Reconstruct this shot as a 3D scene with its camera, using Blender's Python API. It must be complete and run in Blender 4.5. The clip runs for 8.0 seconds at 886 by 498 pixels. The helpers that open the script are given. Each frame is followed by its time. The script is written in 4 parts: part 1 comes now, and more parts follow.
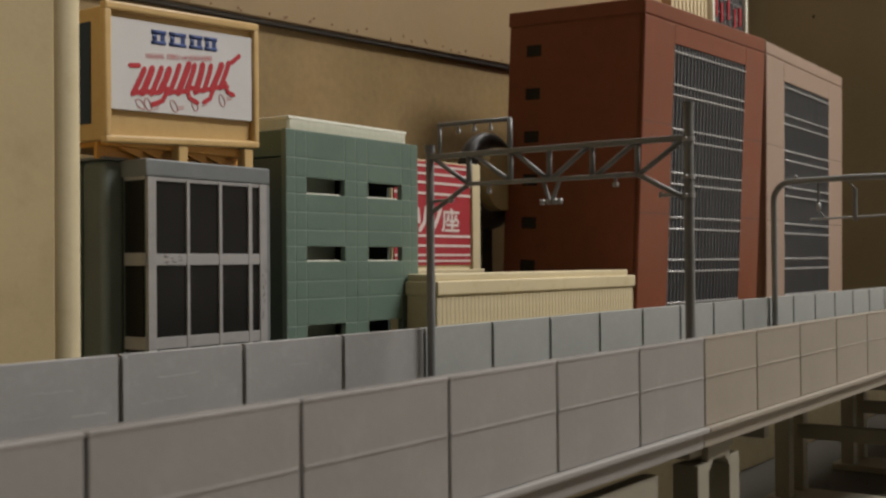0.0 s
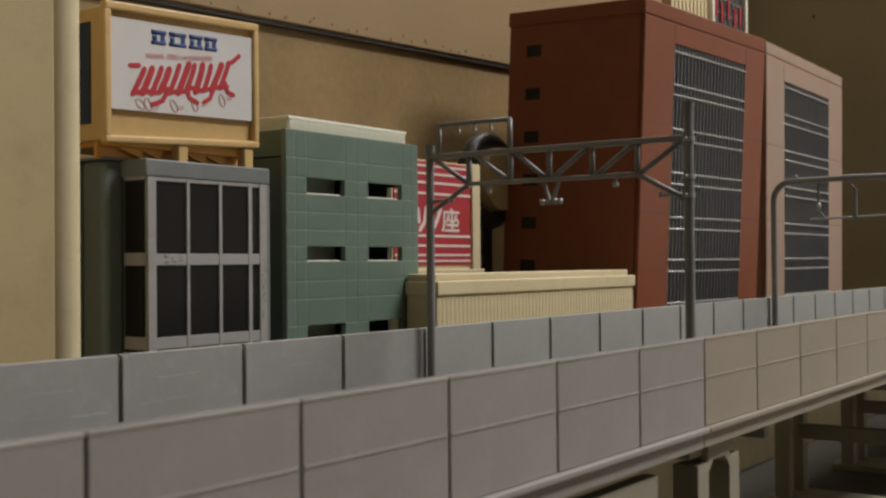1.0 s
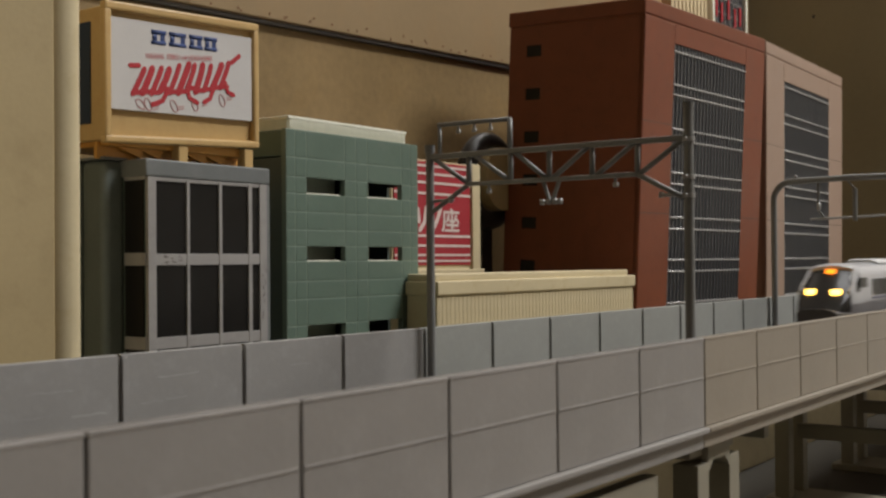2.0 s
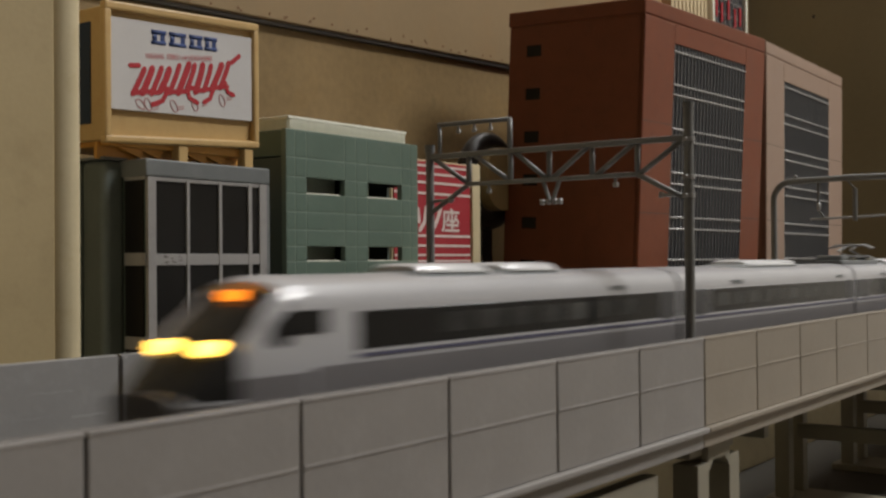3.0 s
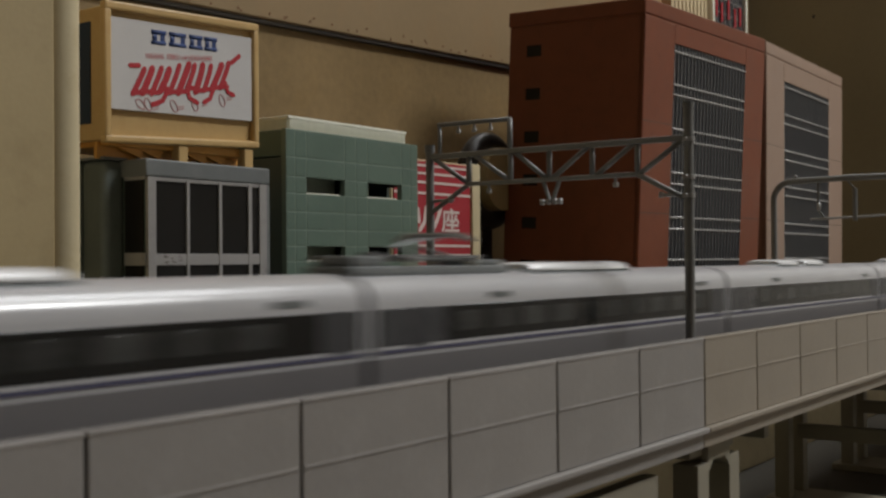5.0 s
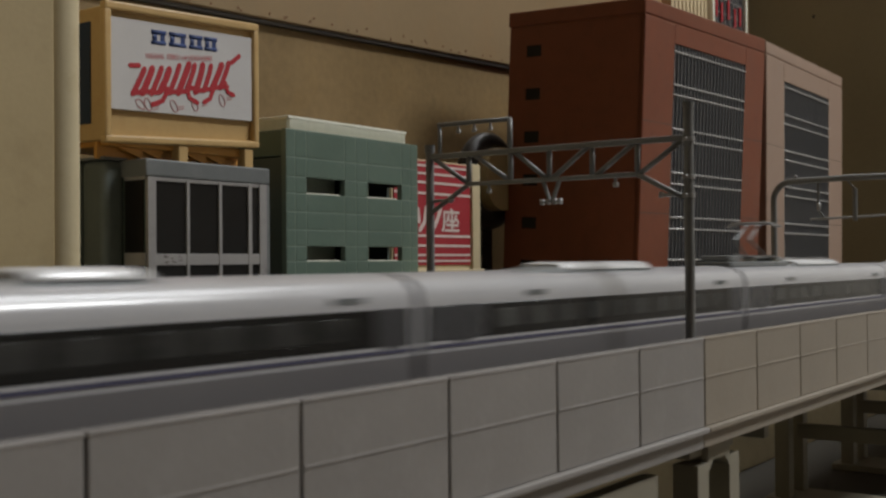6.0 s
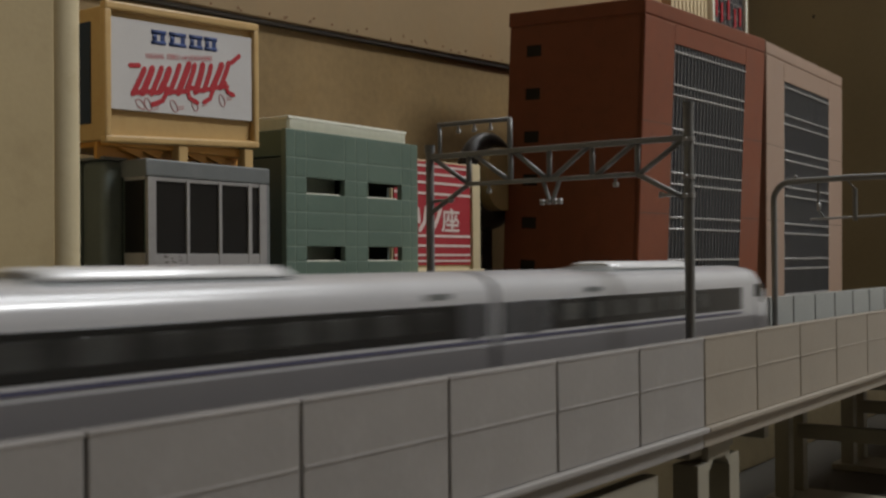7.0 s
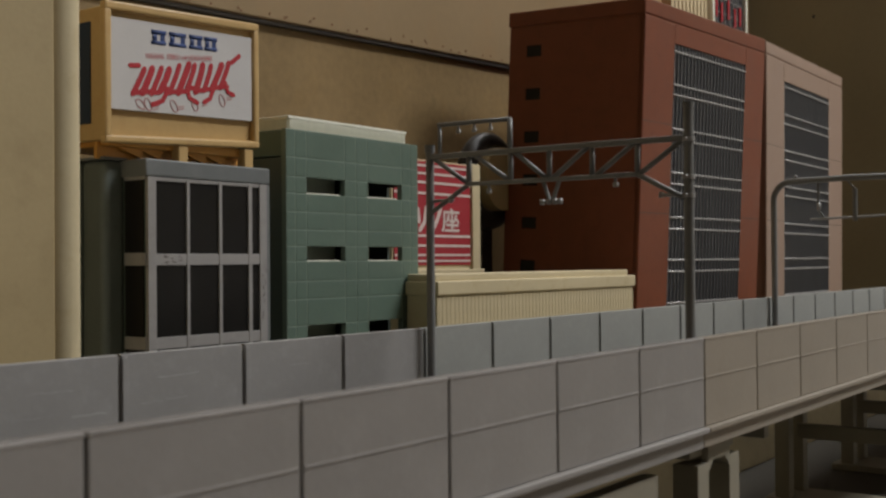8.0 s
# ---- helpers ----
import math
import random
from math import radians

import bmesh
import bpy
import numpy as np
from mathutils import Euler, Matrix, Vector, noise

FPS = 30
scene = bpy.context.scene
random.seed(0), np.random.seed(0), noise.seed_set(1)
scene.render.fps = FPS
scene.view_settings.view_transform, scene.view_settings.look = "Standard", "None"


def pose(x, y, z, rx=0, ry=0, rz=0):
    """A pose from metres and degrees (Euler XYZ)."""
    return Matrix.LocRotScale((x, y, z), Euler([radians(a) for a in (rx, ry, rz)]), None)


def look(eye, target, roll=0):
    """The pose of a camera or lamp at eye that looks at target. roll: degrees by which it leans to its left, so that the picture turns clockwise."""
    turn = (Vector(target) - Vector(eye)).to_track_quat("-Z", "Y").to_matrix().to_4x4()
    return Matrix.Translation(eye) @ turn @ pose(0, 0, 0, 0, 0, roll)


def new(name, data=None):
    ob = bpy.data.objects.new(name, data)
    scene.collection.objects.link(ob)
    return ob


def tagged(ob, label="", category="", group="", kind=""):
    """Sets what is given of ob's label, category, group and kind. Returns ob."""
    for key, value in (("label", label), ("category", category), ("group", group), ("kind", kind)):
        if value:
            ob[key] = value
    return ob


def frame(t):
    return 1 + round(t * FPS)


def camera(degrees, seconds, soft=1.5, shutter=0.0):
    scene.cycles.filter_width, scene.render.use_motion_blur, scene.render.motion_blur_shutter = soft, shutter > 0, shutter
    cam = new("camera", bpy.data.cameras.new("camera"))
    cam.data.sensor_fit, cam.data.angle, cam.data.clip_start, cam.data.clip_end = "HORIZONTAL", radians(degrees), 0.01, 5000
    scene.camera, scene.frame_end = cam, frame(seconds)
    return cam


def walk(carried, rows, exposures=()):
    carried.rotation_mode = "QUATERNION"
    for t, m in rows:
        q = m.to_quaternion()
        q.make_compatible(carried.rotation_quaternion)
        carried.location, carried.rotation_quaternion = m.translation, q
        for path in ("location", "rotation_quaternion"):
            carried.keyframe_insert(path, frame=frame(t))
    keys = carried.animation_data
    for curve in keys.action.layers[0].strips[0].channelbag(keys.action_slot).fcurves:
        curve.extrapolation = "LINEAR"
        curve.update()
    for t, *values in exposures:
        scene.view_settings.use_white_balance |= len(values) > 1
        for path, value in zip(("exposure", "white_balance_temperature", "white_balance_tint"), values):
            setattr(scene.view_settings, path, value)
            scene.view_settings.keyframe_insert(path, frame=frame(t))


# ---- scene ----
# A model railway at its true size: lengths below are in millimetres, turned into metres in part().
cam = camera(43.28, 8.0, soft=2.4, shutter=0.6)
EYE = Vector((0.0, 0.0, 0.10154))
TURN, TILT = radians(35.873), radians(0.654)
AHEAD = Vector((math.cos(TURN) * math.cos(TILT), math.sin(TURN) * math.cos(TILT), math.sin(TILT)))
VIEW = look(EYE, EYE + AHEAD, -0.489)
cam.data.dof.use_dof, cam.data.dof.focus_distance, cam.data.dof.aperture_fstop = True, 0.33, 56.0
walk(cam, [(0.0, VIEW), (8.0, VIEW)],
     [(0.0, 0.17, 6480, 9), (1.5, 0.16, 6480, 9), (3.0, -0.1, 6450, 9), (3.5, -0.28, 6380, 8), (4.5, -0.35, 6330, 8), (6.5, -0.34, 6220, 8), (7.5, -0.28, 6250, 8), (8.0, -0.18, 6300, 9)])

# ---- light: a ceiling fitting with two light panels, in a closed room ----
world = bpy.data.worlds.new("room_air")
world.use_nodes = True
world.node_tree.nodes["Background"].inputs[0].default_value = (1.0, 0.9, 0.75, 1)
world.node_tree.nodes["Background"].inputs[1].default_value = 0.02
scene.world = world


def panel_lamp(x, y, z, depth, power, colour, tilt):
    data = bpy.data.lights.new("ceiling_light_panel", "AREA")
    data.shape, data.size, data.size_y = "RECTANGLE", 0.8, depth
    data.energy, data.color = power, colour
    ob = new("ceiling_light_panel", data)
    ob.matrix_world = pose(x, y, z, tilt, 0, 0)
    return ob


panel_lamp(1.08, -0.85, 1.50, 0.3, 26.0, (1.0, 0.975, 0.95), 30)
panel_lamp(1.08, 0.0, 1.50, 0.7, 13.5, (1.0, 0.985, 0.98), 0)

# ---- materials ----


def material(name, colour, rough=0.5, vary=0.12, metal=0.0, bump=0.15, fine=900.0, broad=70.0, spec=0.4, dirt=None, dirt_amount=0.0, coat=0.0, glow=0.0):
    m = bpy.data.materials.new(name)
    m.use_nodes = True
    n, l = m.node_tree.nodes, m.node_tree.links
    b = n["Principled BSDF"]
    co = n.new("ShaderNodeTexCoord")
    big, small = n.new("ShaderNodeTexNoise"), n.new("ShaderNodeTexNoise")
    big.inputs["Scale"].default_value, big.inputs["Detail"].default_value = broad, 4
    small.inputs["Scale"].default_value, small.inputs["Detail"].default_value = fine, 3
    for t in (big, small):
        l.new(co.outputs["Object"], t.inputs["Vector"])
    info = n.new("ShaderNodeObjectInfo")
    add = n.new("ShaderNodeMath")
    add.operation = "ADD"
    l.new(big.outputs["Fac"], add.inputs[0])
    half = n.new("ShaderNodeMath")
    half.operation, half.inputs[1].default_value = "MULTIPLY", 0.35
    l.new(small.outputs["Fac"], half.inputs[0])
    l.new(half.outputs[0], add.inputs[1])
    third = n.new("ShaderNodeMath")
    third.operation = "MULTIPLY_ADD"
    third.inputs[1].default_value = 0.25
    l.new(info.outputs["Random"], third.inputs[0])
    l.new(add.outputs[0], third.inputs[2])
    ramp = n.new("ShaderNodeMapRange")
    ramp.inputs["From Min"].default_value, ramp.inputs["From Max"].default_value = 0.45, 1.15
    ramp.inputs["To Min"].default_value, ramp.inputs["To Max"].default_value = 1 - vary, 1 + vary
    l.new(third.outputs[0], ramp.inputs["Value"])
    mul = n.new("ShaderNodeVectorMath")
    mul.operation = "SCALE"
    mul.inputs[0].default_value = colour
    l.new(ramp.outputs[0], mul.inputs["Scale"])
    last = mul.outputs[0]
    if dirt:
        spots = n.new("ShaderNodeTexNoise")
        spots.inputs["Scale"].default_value, spots.inputs["Detail"].default_value, spots.inputs["Roughness"].default_value = broad * 2.3, 8, 0.65
        l.new(co.outputs["Object"], spots.inputs["Vector"])
        cut = n.new("ShaderNodeMapRange")
        cut.inputs["From Min"].default_value, cut.inputs["From Max"].default_value = 0.52, 0.75
        cut.inputs["To Max"].default_value = dirt_amount
        l.new(spots.outputs["Fac"], cut.inputs["Value"])
        mix = n.new("ShaderNodeMix")
        mix.data_type = "RGBA"
        l.new(cut.outputs[0], mix.inputs["Factor"])
        l.new(last, mix.inputs["A"])
        mix.inputs["B"].default_value = (*dirt, 1)
        last = mix.outputs["Result"]
    l.new(last, b.inputs["Base Color"])
    rr = n.new("ShaderNodeMapRange")
    rr.inputs["To Min"].default_value, rr.inputs["To Max"].default_value = max(0.02, rough - 0.1), min(1, rough + 0.1)
    l.new(big.outputs["Fac"], rr.inputs["Value"])
    l.new(rr.outputs[0], b.inputs["Roughness"])
    b.inputs["Metallic"].default_value = metal
    b.inputs["Specular IOR Level"].default_value = spec
    b.inputs["Coat Weight"].default_value = coat
    if bump:
        bp = n.new("ShaderNodeBump")
        bp.inputs["Strength"].default_value, bp.inputs["Distance"].default_value = bump, 0.0002
        l.new(small.outputs["Fac"], bp.inputs["Height"])
        l.new(bp.outputs[0], b.inputs["Normal"])
    if glow:
        b.inputs["Emission Color"].default_value = (*colour, 1)
        b.inputs["Emission Strength"].default_value = glow
    return m


GREY = material("viaduct_grey_plastic", (0.282, 0.265, 0.25), 0.5, 0.08, dirt=(0.36, 0.34, 0.33), dirt_amount=0.35)
AGED = material("viaduct_yellowed_plastic", (0.305, 0.265, 0.214), 0.55, 0.08, dirt=(0.24, 0.205, 0.155), dirt_amount=0.3)
INNER = material("viaduct_inner_plastic", (0.295, 0.286, 0.276), 0.42, 0.08, dirt=(0.42, 0.41, 0.41), dirt_amount=0.4)
PALE = material("viaduct_pale_inner_plastic", (0.305, 0.31, 0.29), 0.42, 0.08, dirt=(0.4, 0.41, 0.39), dirt_amount=0.35)
SCUFF = material("pale_scuff", (0.355, 0.345, 0.34), 0.6, 0.2)
DARK = material("dark_seam_and_shade", (0.10, 0.088, 0.078), 0.8)
GAP = material("grey_panel_gap", (0.16, 0.148, 0.135), 0.8)
DECK = material("ballast_grey", (0.16, 0.15, 0.14), 0.9, 0.3, bump=0.8)
PIER = material("pier_plastic", (0.29, 0.265, 0.205), 0.6, 0.1)
RAIL = material("nickel_rail", (0.5, 0.48, 0.45), 0.3, 0.1, metal=1.0)
POLE = material("steel_grey_paint", (0.2, 0.2, 0.195), 0.42, 0.12, metal=0.1)
BRIGHT = material("worn_metal", (0.36, 0.355, 0.35), 0.4, 0.1, metal=0.35)
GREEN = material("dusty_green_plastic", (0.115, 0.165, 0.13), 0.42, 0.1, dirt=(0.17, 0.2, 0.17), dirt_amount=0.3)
OPENING_FILL = material("pale_green_opening_fill", (0.24, 0.27, 0.21), 0.6, 0.25)
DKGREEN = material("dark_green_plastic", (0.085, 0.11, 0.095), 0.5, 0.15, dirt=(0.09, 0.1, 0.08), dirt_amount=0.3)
SAGE = material("grey_green_plastic", (0.125, 0.145, 0.13), 0.5, 0.12, dirt=(0.18, 0.19, 0.17), dirt_amount=0.3)
IVORY = material("ivory_plastic", (0.78, 0.77, 0.66), 0.5, 0.08, dirt=(0.45, 0.38, 0.24), dirt_amount=0.3)
CREAM = material("cream_plastic", (0.58, 0.49, 0.31), 0.5, 0.08, dirt=(0.42, 0.31, 0.14), dirt_amount=0.4)
BEIGE = material("beige_plastic", (0.43, 0.335, 0.18), 0.5, 0.1, broad=30, dirt=(0.27, 0.19, 0.09), dirt_amount=0.4)
DUST = material("dusty_green_joint", (0.21, 0.265, 0.215), 0.8, 0.15)
TAN = material("tan_plastic", (0.53, 0.355, 0.15), 0.42, 0.08, dirt=(0.4, 0.22, 0.07), dirt_amount=0.35)
ORANGE = material("orange_plastic", (0.62, 0.31, 0.07), 0.45, 0.1)
NAVY = material("navy_paper", (0.022, 0.036, 0.06), 0.6, 0.15)
SLATE = material("slate_grey_plastic", (0.17, 0.18, 0.18), 0.4, 0.12, dirt=(0.25, 0.25, 0.24), dirt_amount=0.3)
SMOKE = material("black_window_film", (0.016, 0.015, 0.014), 0.22, 0.2, bump=0.05, spec=0.22)
SILVER = material("silver_print", (0.36, 0.345, 0.335), 0.42, 0.1, metal=0.2, dirt=(0.16, 0.15, 0.14), dirt_amount=0.4)
PAPER = material("white_printed_card", (0.58, 0.56, 0.55), 0.55, 0.05, dirt=(0.55, 0.52, 0.49), dirt_amount=0.4)
RED_INK = material("red_ink", (0.42, 0.025, 0.035), 0.5, 0.1, bump=0)
BLUE_INK = material("blue_ink", (0.03, 0.055, 0.17), 0.5, 0.1, bump=0)
LINE_INK = material("pale_red_ink", (0.5, 0.2, 0.2), 0.5, 0.1, bump=0)
SIGN_RED = material("sign_red", (0.36, 0.03, 0.04), 0.5, 0.1)
SIGN_WHITE = material("sign_white", (0.66, 0.56, 0.52), 0.5, 0.06)
BRICK = material("brick_red_plastic", (0.195, 0.057, 0.026), 0.5, 0.12, dirt=(0.11, 0.033, 0.017), dirt_amount=0.35)
ROSE = material("pale_rose_plastic", (0.31, 0.215, 0.16), 0.5, 0.08, dirt=(0.25, 0.16, 0.11), dirt_amount=0.35)
GRILLE = material("dark_window_print", (0.028, 0.03, 0.036), 0.35, 0.2)
TRANSOM = material("silver_window_bar", (0.42, 0.41, 0.40), 0.35, 0.1, metal=0.3)
BAR = material("grey_window_bar", (0.21, 0.205, 0.20), 0.4, 0.12, metal=0.3)
# stains, plus broad tone patches painted in for sheen and soft shadows
PANEL = material("varnished_tan_board", (0.3, 0.207, 0.1), 0.36, 0.42, broad=9, fine=260, dirt=(0.3, 0.18, 0.06), dirt_amount=0.45)
BOARD = material("tan_beam_board", (0.265, 0.185, 0.097), 0.45, 0.12, broad=12, fine=220, dirt=(0.30, 0.17, 0.07), dirt_amount=0.35)
OLIVE = material("olive_backboard", (0.255, 0.212, 0.125), 0.75, 0.12, broad=12, fine=240)
GROUND = material("dark_baseboard", (0.06, 0.052, 0.038), 0.7, 0.25, broad=20, fine=300)
# pale colour of the unseen room shell, set for its bounced light
BOUNCE = material("pale_bounce_surface", (0.8, 0.77, 0.7), 0.9, 0.06, broad=3, fine=80)
# near-black colour for the unseen west wall, to cut bounced light
DARK_WEST = material("dark_unseen_wall", (0.05, 0.035, 0.022), 0.6, 0.2, broad=4, fine=60)
RUST = material("rusty_brown", (0.16, 0.07, 0.03), 0.8, 0.3)
PLINTH = material("tan_platform", (0.42, 0.34, 0.2), 0.6, 0.12, dirt=(0.25, 0.19, 0.1), dirt_amount=0.4)
FLOOR = material("room_floor", (0.3, 0.22, 0.14), 0.6, 0.2, broad=4, fine=60)
BLACK = material("black_rubber", (0.03, 0.028, 0.027), 0.35, 0.2)
WHITE = material("gloss_white_body", (0.46, 0.455, 0.467), 0.24, 0.03, bump=0.0, spec=0.9)
BODY_GREY = material("body_lower_grey", (0.19, 0.18, 0.182), 0.35, 0.06, bump=0.02)
VIOLET = material("violet_stripe", (0.085, 0.082, 0.135), 0.4, 0.08, bump=0)
GLASS = material("train_dark_glass", (0.018, 0.017, 0.016), 0.16, 0.2, bump=0, spec=0.16)
PANE = material("train_pane", (0.055, 0.055, 0.052), 0.14, 0.75, bump=0, spec=0.16)
VESTIBULE = material("train_vestibule_panel", (0.065, 0.065, 0.069), 0.3, 0.1, bump=0, spec=0.25)
SKIRT = material("dark_nose_plastic", (0.075, 0.068, 0.064), 0.5, 0.1)
DOOR = material("train_door", (0.05, 0.05, 0.055), 0.35, 0.08, bump=0)
BELLOWS = material("grey_bellows", (0.15, 0.148, 0.148), 0.6, 0.08)
ROOFBOX = material("silver_roof_unit", (0.72, 0.72, 0.73), 0.24, 0.05, metal=0.1, spec=0.9)
LAMP_Y = material("headlamp_yellow", (1.0, 0.56, 0.09), 0.4, 0.0, bump=0, glow=6.5)
LAMP_O = material("destination_orange", (1.0, 0.25, 0.015), 0.4, 0.0, bump=0, glow=2.2)

# ---- building helpers (millimetres) ----
BASE = {}


def thing(name, base, label="", category="", group="", kind=""):
    ob = new(name)
    ob.empty_display_size = 0.01
    ob.location = Vector(base) * 0.001
    BASE[ob] = Vector(base)
    return tagged(ob, label, category, group, kind)


def finish(bm, base):
    bmesh.ops.transform(bm, matrix=Matrix.Diagonal((0.001, 0.001, 0.001, 1)) @ Matrix.Translation(-Vector(base)), verts=bm.verts)
    me = bpy.data.meshes.new("mesh")
    bmesh.ops.recalc_face_normals(bm, faces=bm.faces)
    bm.to_mesh(me)
    bm.free()
    return me


def smooth(me, angle=40):
    soft_faces = [p.use_smooth for p in me.polygons]
    me.set_sharp_from_angle(angle=radians(angle))
    me.polygons.foreach_set("use_smooth", soft_faces)
    return me


def part(name, bm, mat, parent, label=""):
    """One mesh under a thing or a part; the bmesh holds world millimetres."""
    base = BASE[parent]
    me = smooth(finish(bm, base))
    me.name = name
    me.materials.append(mat)
    ob = new(name, me)
    ob.parent = parent
    BASE[ob] = base
    return tagged(ob, label)


def single(name, bm, mat, base, label="", category="", group="", kind=""):
    me = smooth(finish(bm, base))
    me.name = name
    me.materials.append(mat)
    ob = new(name, me)
    ob.location = Vector(base) * 0.001
    BASE[ob] = Vector(base)
    return tagged(ob, label, category, group, kind)


def piece(name, me, parent, at):
    """A repeat of shared mesh data, moved by at (mm) in its parent."""
    ob = new(name, me)
    ob.parent = parent
    ob.location = Vector(at) * 0.001
    return ob


def shared(bm, mat, base=(0, 0, 0)):
    me = smooth(finish(bm, base))
    me.materials.append(mat)
    return me


def box(x0, x1, y0, y1, z0, z1, bevel=0.0, bm=None, segments=2):
    t = bmesh.new()
    bmesh.ops.create_cube(t, size=1)
    for w in t.verts:
        w.co = Vector((x0 + (w.co.x + 0.5) * (x1 - x0), y0 + (w.co.y + 0.5) * (y1 - y0), z0 + (w.co.z + 0.5) * (z1 - z0)))
    if bevel:
        bmesh.ops.bevel(t, geom=list(t.edges), offset=bevel, segments=segments, affect="EDGES", profile=0.5)
        t.normal_update()
        main = sorted(t.faces, key=lambda f: max(abs(c) for c in f.normal) + 1e-9 * f.calc_area())[-6:]
        for f in t.faces:
            f.smooth = f not in main
    if bm is None:
        return t
    me = bpy.data.meshes.new("tmp")
    t.to_mesh(me)
    t.free()
    bm.from_mesh(me)
    bpy.data.meshes.remove(me)
    return bm


def tube(points, r, bm=None, sides=8):
    bm = bm or bmesh.new()
    pts = [Vector(p) for p in points]
    rings = []
    for i, p in enumerate(pts):
        d = (pts[min(i + 1, len(pts) - 1)] - pts[max(i - 1, 0)]).normalized()
        a = d.orthogonal().normalized() if i == 0 else (a - d * a.dot(d)).normalized()
        c = d.cross(a)
        rings.append([bm.verts.new(p + r * (math.cos(k * math.tau / sides) * a + math.sin(k * math.tau / sides) * c)) for k in range(sides)])
    for u, w in zip(rings, rings[1:]):
        for k in range(sides):
            bm.faces.new((u[k], u[(k + 1) % sides], w[(k + 1) % sides], w[k]))
    for f in bm.faces:
        f.smooth = True
    bm.faces.new(rings[0][::-1])
    bm.faces.new(rings[-1])
    return bm


def loft(sections, bm=None, caps=True):
    bm = bm or bmesh.new()
    rings = [[bm.verts.new(p) for p in s] for s in sections]
    n = len(rings[0])
    for u, w in zip(rings, rings[1:]):
        for k in range(n):
            bm.faces.new((u[k], u[(k + 1) % n], w[(k + 1) % n], w[k]))
    for f in bm.faces:
        f.smooth = True
    if caps:
        bm.faces.new(rings[0][::-1])
        bm.faces.new(rings[-1])
    return bm


def plate(outline, y0, y1, bm=None):
    """A flat shape given in x and z, from y0 to y1."""
    return loft([[(x, y0, z) for x, z in outline], [(x, y1, z) for x, z in outline]], bm)


def ribbon(points, width, y0, y1, bm=None):
    """A stroke with round ends, in x and z."""
    pts = [Vector(p) for p in points]
    left, right = [], []
    for i, p in enumerate(pts):
        d = (pts[min(i + 1, len(pts) - 1)] - pts[max(i - 1, 0)]).normalized()
        s = Vector((-d.y, d.x)) * width / 2
        left.append(p + s)
        right.append(p - s)
        if i == 0:
            left.insert(0, p - d * width * 0.45 + s * 0.4)
            right.insert(0, p - d * width * 0.45 - s * 0.4)
        if i == len(pts) - 1:
            left.append(p + d * width * 0.45 + s * 0.4)
            right.append(p + d * width * 0.45 - s * 0.4)
    bm = bm or bmesh.new()
    f = [[bm.verts.new((p.x, y, p.y)) for p in left + right[::-1]] for y in (y0, y1)]
    n, h = len(f[0]), len(left)
    for k in range(n):
        bm.faces.new((f[0][k], f[0][(k + 1) % n], f[1][(k + 1) % n], f[1][k]))
    for ring in f:
        for k in range(h - 1):
            bm.faces.new((ring[k], ring[k + 1], ring[n - 2 - k], ring[n - 1 - k]))
    return bm


def lettering(body, x0, z0, height, width, y, turn=0.0, bold=0.0):
    """Words in the built-in font as a thin mesh facing the camera side, lower left corner at x0, z0."""
    cu = bpy.data.curves.new("words", "FONT")
    cu.body, cu.size, cu.extrude, cu.resolution_u, cu.offset = body, 1.0, 0.0, 3, bold
    ob = new("words", cu)
    bpy.context.view_layer.update()
    me = ob.evaluated_get(bpy.context.evaluated_depsgraph_get()).to_mesh()
    bm = bmesh.new()
    bm.from_mesh(me)
    bpy.data.objects.remove(ob)
    bpy.data.curves.remove(cu)
    xs, ys = [w.co.x for w in bm.verts] or [0, 1], [w.co.y for w in bm.verts] or [0, 1]
    sx, sy = width / max(1e-6, max(xs) - min(xs)), height / max(1e-6, max(ys) - min(ys))
    lx, ly = min(xs), min(ys)
    for w in bm.verts:
        px, pz = (w.co.x - lx) * sx, (w.co.y - ly) * sy
        w.co = Vector((x0 + px, y, z0 + pz + px * math.tan(radians(turn))))
    return bm


# ---- the room: an unseen shell added to bounce fill light onto the layout ----
single("floor", box(-2300, 2800, -2300, 900, -780, -760), FLOOR, (0, 0, -760), "unseen brown room floor that bounces fill light", "floor", kind="structure")
single("ceiling", box(-2300, 2800, -2300, 900, 1650, 1700), BOUNCE, (0, 0, 1650), "unseen pale ceiling that bounces fill light", "ceiling", kind="structure")
single("wall_south", box(-2300, 2800, -2350, -2300, -760, 1650), BOUNCE, (0, -2300, 0), "unseen pale room wall that bounces fill light", "wall", kind="structure")
single("wall_north", box(-2300, 2800, 900, 950, -760, 1650), BOUNCE, (0, 900, 0), "unseen pale room wall that bounces fill light", "wall", kind="structure")
# added dark, out of view, so faces turned west stay shaded
single("wall_west", box(-2350, -2300, -2300, 900, -760, 1650), DARK_WEST, (-2300, 0, 0), "unseen dark room wall that keeps west faces dim", "wall", kind="structure")
single("wall_east", box(2800, 2850, -2300, 900, -760, 1650), BOUNCE, (2800, 0, 0), "unseen pale room wall that bounces fill light", "wall", kind="structure")
single("ground", box(-1500, 2500, 30, 420, -760, 0, 1), GROUND, (0, 0, 0), "dark baseboard under the model railway", "baseboard", kind="structure")


